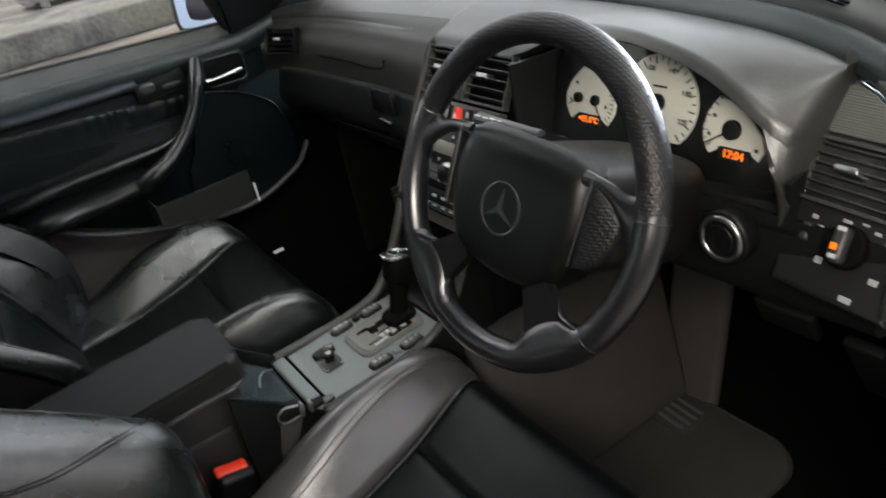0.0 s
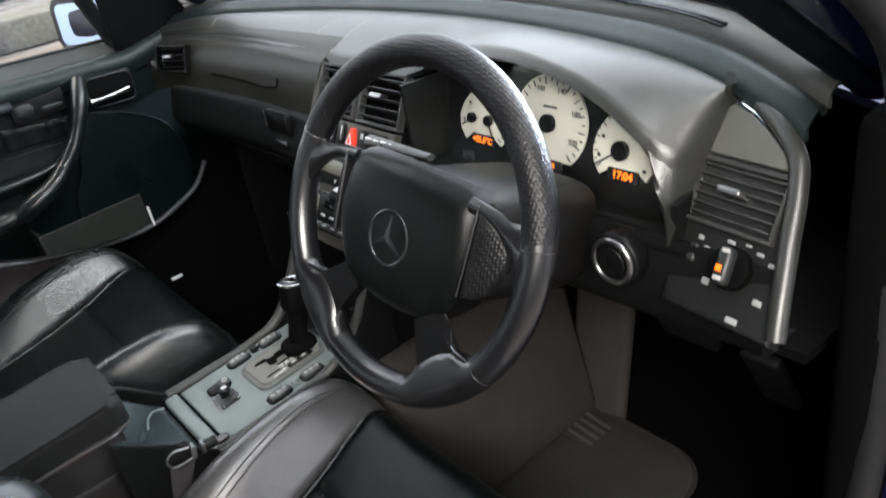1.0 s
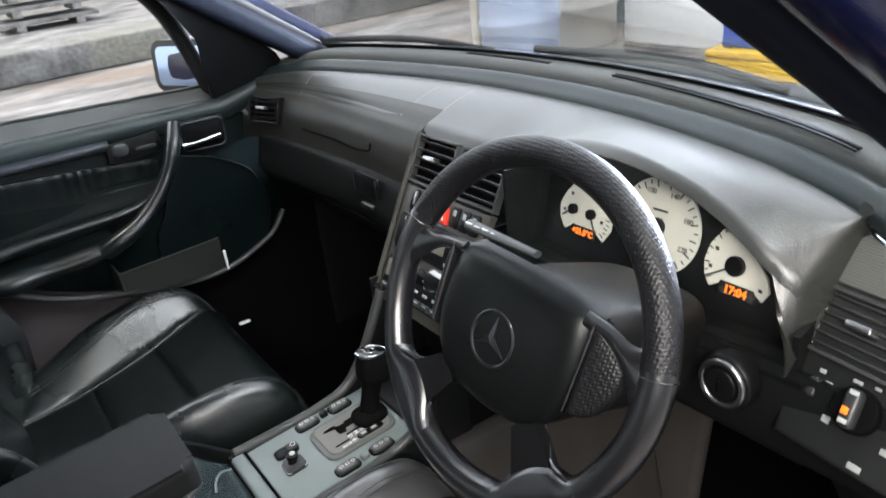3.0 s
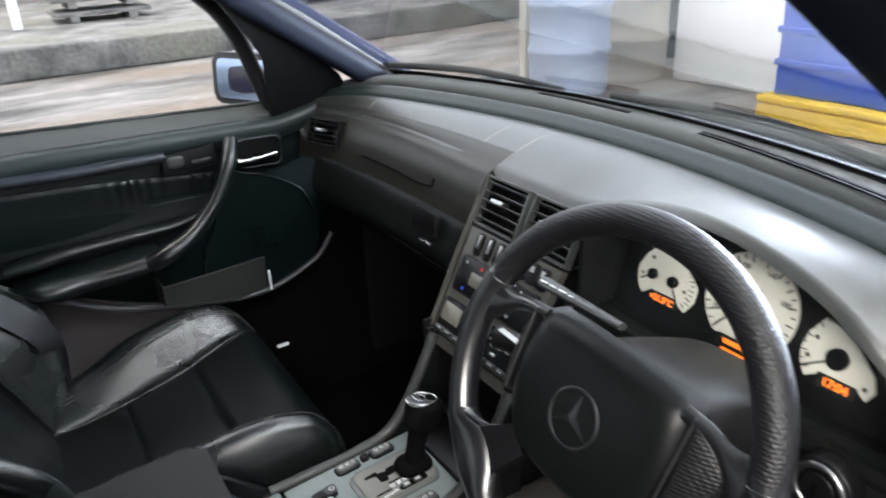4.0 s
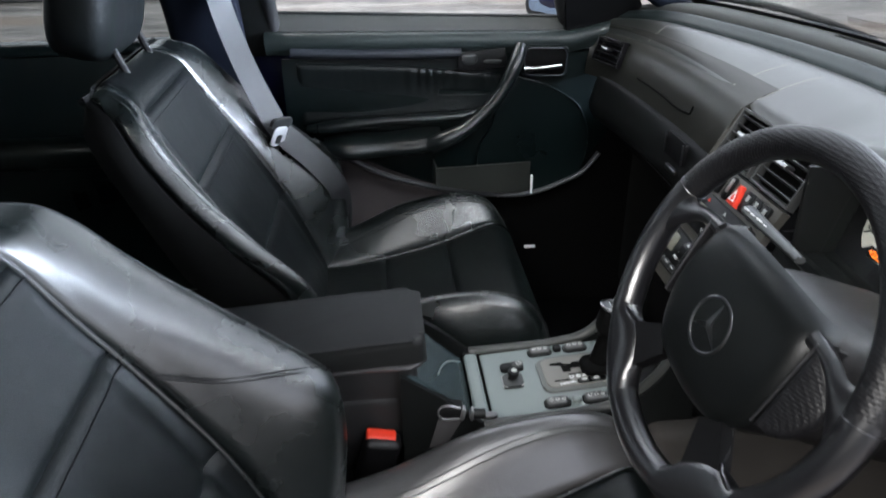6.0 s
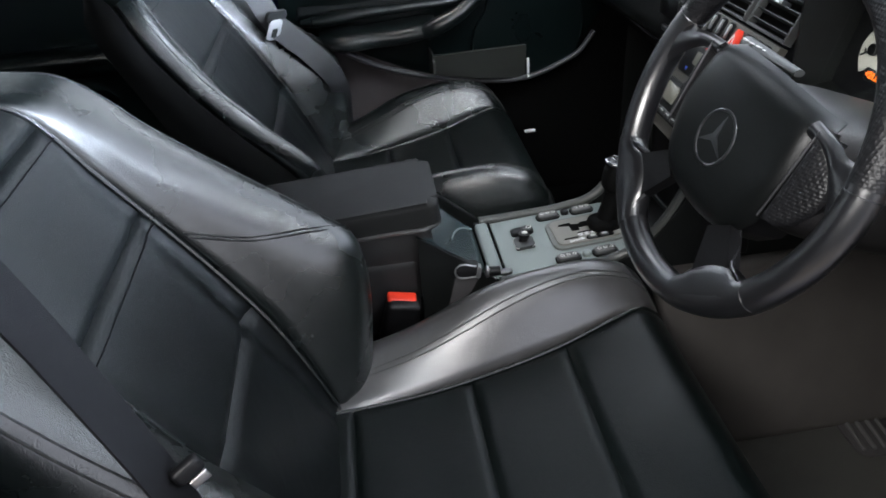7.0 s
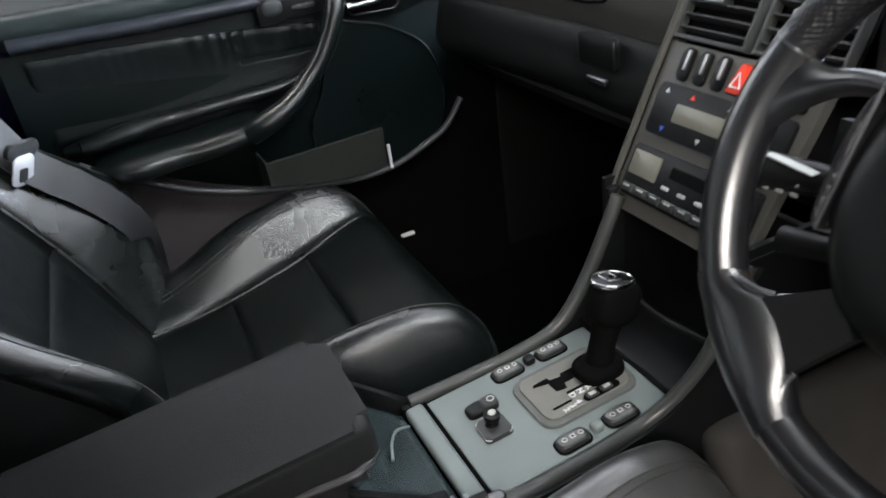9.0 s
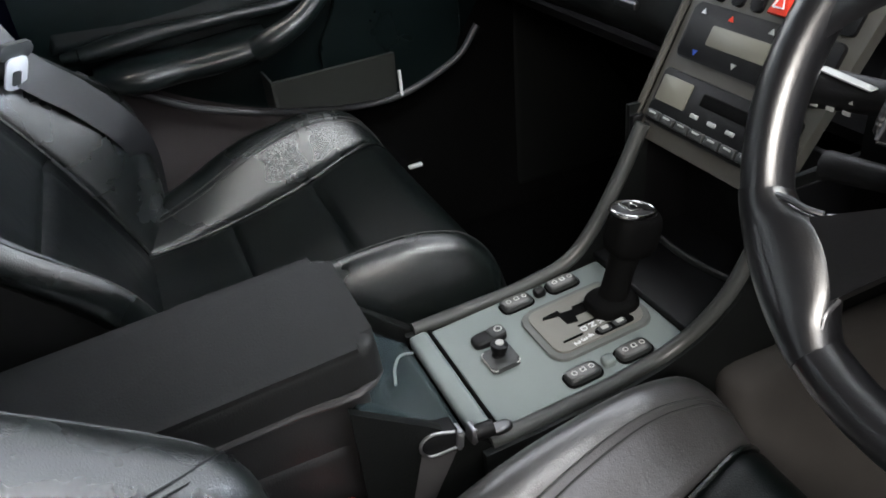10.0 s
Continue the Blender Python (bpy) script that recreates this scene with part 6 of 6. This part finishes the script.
MOULDING = [(-0.640, y, z) for y, z in ((-0.41, 0.690), (-0.383, 0.669), (-0.356, 0.655), (-0.269, 0.606), (-0.164, 0.571), (-0.05, 0.548), (0.066, 0.546), (0.134, 0.569), (0.172, 0.588), (0.208, 0.632))]
part("edge_moulding", tube(MOULDING, 0.0058, 10, 60), MOULD, door, "pale grey edge moulding")
part("kick_panel", sheet(lambda u, v: (-0.676 + 0.006 * v, -0.50 + 0.40 * u, 0.24 + 0.41 * v), 10, 8, 0.01), KICK, door, "grey carpeted lower door")
# front part of the lower side, its shade put into the colour
part("footwell_panel", sheet(lambda u, v: (-0.690 + 0.004 * v, -0.097 + 0.55 * u, 0.24 + 0.50 * v), 10, 8, 0.01), SHADECARPET, door, "carpeted footwell side darkened to shade")
part("mirror_patch", slab([(0.125, -0.002), (0.30, 0.02), (0.27, 0.075), (0.10, 0.235), (0.03, 0.25), (0.110, 0.14)], 0.012, plane((-0.674, 0, 0.884), (0, 1, 0), (0.34, 0, 1)), 0.004), BLACK, door, "black mirror corner patch")
part("window_frame", tube([(-0.700, 0.14, 0.89), (-0.672, 0.05, 1.10), (-0.635, -0.10, 1.215), (-0.605, -0.235, 1.30), (-0.590, -0.46, 1.325), (-0.60, -0.475, 1.22), (-0.70, -0.475, 0.89)], 0.016, 10, 60, up=(1, 0, 0)), RUBBER, door)
wg = part("window", sheet(lambda u, v: (-0.712 + 0.12 * v, -0.47 + (0.61 - 0.38 * v * v) * u, 0.886 + 0.42 * v), 12, 8, 0.004), GLASS, door)
wg.visible_shadow = False

mir = thing("door_mirror", (-0.74, 0.19, 0.90), "dark blue exterior mirror outside the passenger window", "door mirror")
MM = plane((-0.880, 0.143, 0.933), (0.89, 0.45, 0), (-0.04, 0.10, 1))
part("housing", blob(MM @ Vector((0, 0.045, 0)), (0.195, 0.10, 0.122), 0.55, turn=MM.to_3x3().to_4x4()), PAINT, mir)
part("bezel", slab(rrect(0.188, 0.112, 0.022), 0.02, MM @ Matrix.Translation((0, -0.002, 0)), 0.004), RUBBER, mir)
part("mirror_glass", slab(rrect(0.158, 0.086, 0.016), 0.003, MM @ Matrix.Translation((0, -0.004, 0)), 0), MIRROR, mir, "mirror glass")
part("mirror_foot", rbox((-0.755, 0.215, 0.905), (0.10, 0.06, 0.05), 0.015), PAINT, mir)

# ---- seat belts ----
def belt(points, wid, name_label, normal, cloth):
    b = thing("seat_belt", points[0], name_label, "seat belt", "front seat belts")
    way = curve(points, 30)
    def f(u, v):
        i = min(int(v * 29 + 1e-6), 29)
        d = (way[min(i + 1, 29)] - way[max(i - 1, 0)]).normalized()
        side = d.cross(Vector(normal)).normalized()
        return way[i] + side * wid * (u - 0.5)
    part("webbing", sheet(f, 5, 30, 0.0018), cloth, b)
    return b


pb = belt([(-0.630, -0.585, 1.13), (-0.600, -0.545, 0.93), (-0.545, -0.490, 0.803), (-0.530, -0.460, 0.745), (-0.534, -0.408, 0.690), (-0.546, -0.362, 0.620), (-0.590, -0.360, 0.50), (-0.62, -0.40, 0.33)], 0.047, "black passenger belt hanging with its tongue", (0.75, 0.55, 0.2), LITWEB)
TG = plane((-0.523, -0.460, 0.763), (-0.60, 0.75, -0.10), (0.0, 0.42, 1))
tg = part("tongue", slab(rrect(0.044, 0.020, 0.007), 0.008, TG @ Matrix.Translation((0, -0.008, 0.004)), 0.003), KEY, pb, "grey belt tongue with bright metal loop")
part("tongue_plate", slab(rrect(0.029, 0.040, 0.008), 0.003, TG @ Matrix.Translation((0, -0.010, -0.022)), 0.001), BRIGHT, tg, "bright metal tongue plate")
part("tongue_hole", slab(rrect(0.012, 0.018, 0.003), 0.001, TG @ Matrix.Translation((0, -0.0106, -0.028)), 0), KEY, tg)
part("guide", rbox((-0.630, -0.548, 1.15), (0.05, 0.02, 0.06), 0.008), BLACK, pb)
db = belt([(0.636, -0.560, 1.13), (0.610, -0.535, 0.98), (0.600, -0.513, 0.900), (0.600, -0.494, 0.838), (0.605, -0.470, 0.765), (0.622, -0.440, 0.68), (0.652, -0.41, 0.50), (0.66, -0.40, 0.36)], 0.042, "black driver's belt hanging beside the seat", (0.0, 0.95, 0.28), SHADEWEB)
part("tongue", rbox((0.598, -0.455, 0.757), (0.010, 0.022, 0.014), 0.004, turn=rot(20, 0, 30)), BLACK, db, "grey belt tongue")
part("tongue_loop", rbox((0.597, -0.449, 0.746), (0.004, 0.014, 0.009), 0.0015, turn=rot(20, 0, 30)), SATIN, db)

# small tag by the passenger footwell
tag = part("floor_tag", rbox((-0.585, 0.050, 0.438), (0.008, 0.024, 0.005), 0.001), WHITE)
tagged(tag, "small white tag on the passenger seat rail", "tag")

# ---- driver's door opening ----
jamb = thing("door_jamb", (0.75, 0.27, 0.2), "dark blue front door post with hinges and rubber seal", "door post")
part("post", rbox((0.762, 0.30, 0.58), (0.10, 0.06, 0.72), 0.012), PAINT, jamb)
# takes the shade-coloured carpet so that it stays dark
part("inner_trim", rbox((0.700, 0.29, 0.62), (0.045, 0.12, 0.62), 0.015), SHADECARPET, jamb)
part("door_seal", tube([(0.712, -0.40, 0.385), (0.712, 0.05, 0.385), (0.714, 0.20, 0.42), (0.716, 0.235, 0.55), (0.712, 0.245, 0.78), (0.705, 0.235, 0.97), (0.690, 0.12, 1.08), (0.672, -0.02, 1.19), (0.655, -0.16, 1.285), (0.63, -0.35, 1.325)], 0.014, 12, 90, up=(1, 0, 0)), RUBBER, jamb, "black rubber door seal")
for z in (0.50, 0.78):
    h = part("hinge", rbox((0.785, 0.262, z), (0.055, 0.02, 0.07), 0.006), PAINT, jamb)
    for dz in (-0.018, 0.018):
        part("bolt", disc((0.778, 0.248, z + dz), 0.009, 0.010, rot(90), 6, 0.001), SATIN, h)
part("check_strap", rbox((0.782, 0.24, 0.635), (0.018, 0.09, 0.022), 0.005), RUBBER, jamb)
part("wiring_boot", tube([(0.765, 0.28, 0.70), (0.79, 0.24, 0.695), (0.82, 0.21, 0.68)], 0.016, 12, 14), RUBBER, jamb)
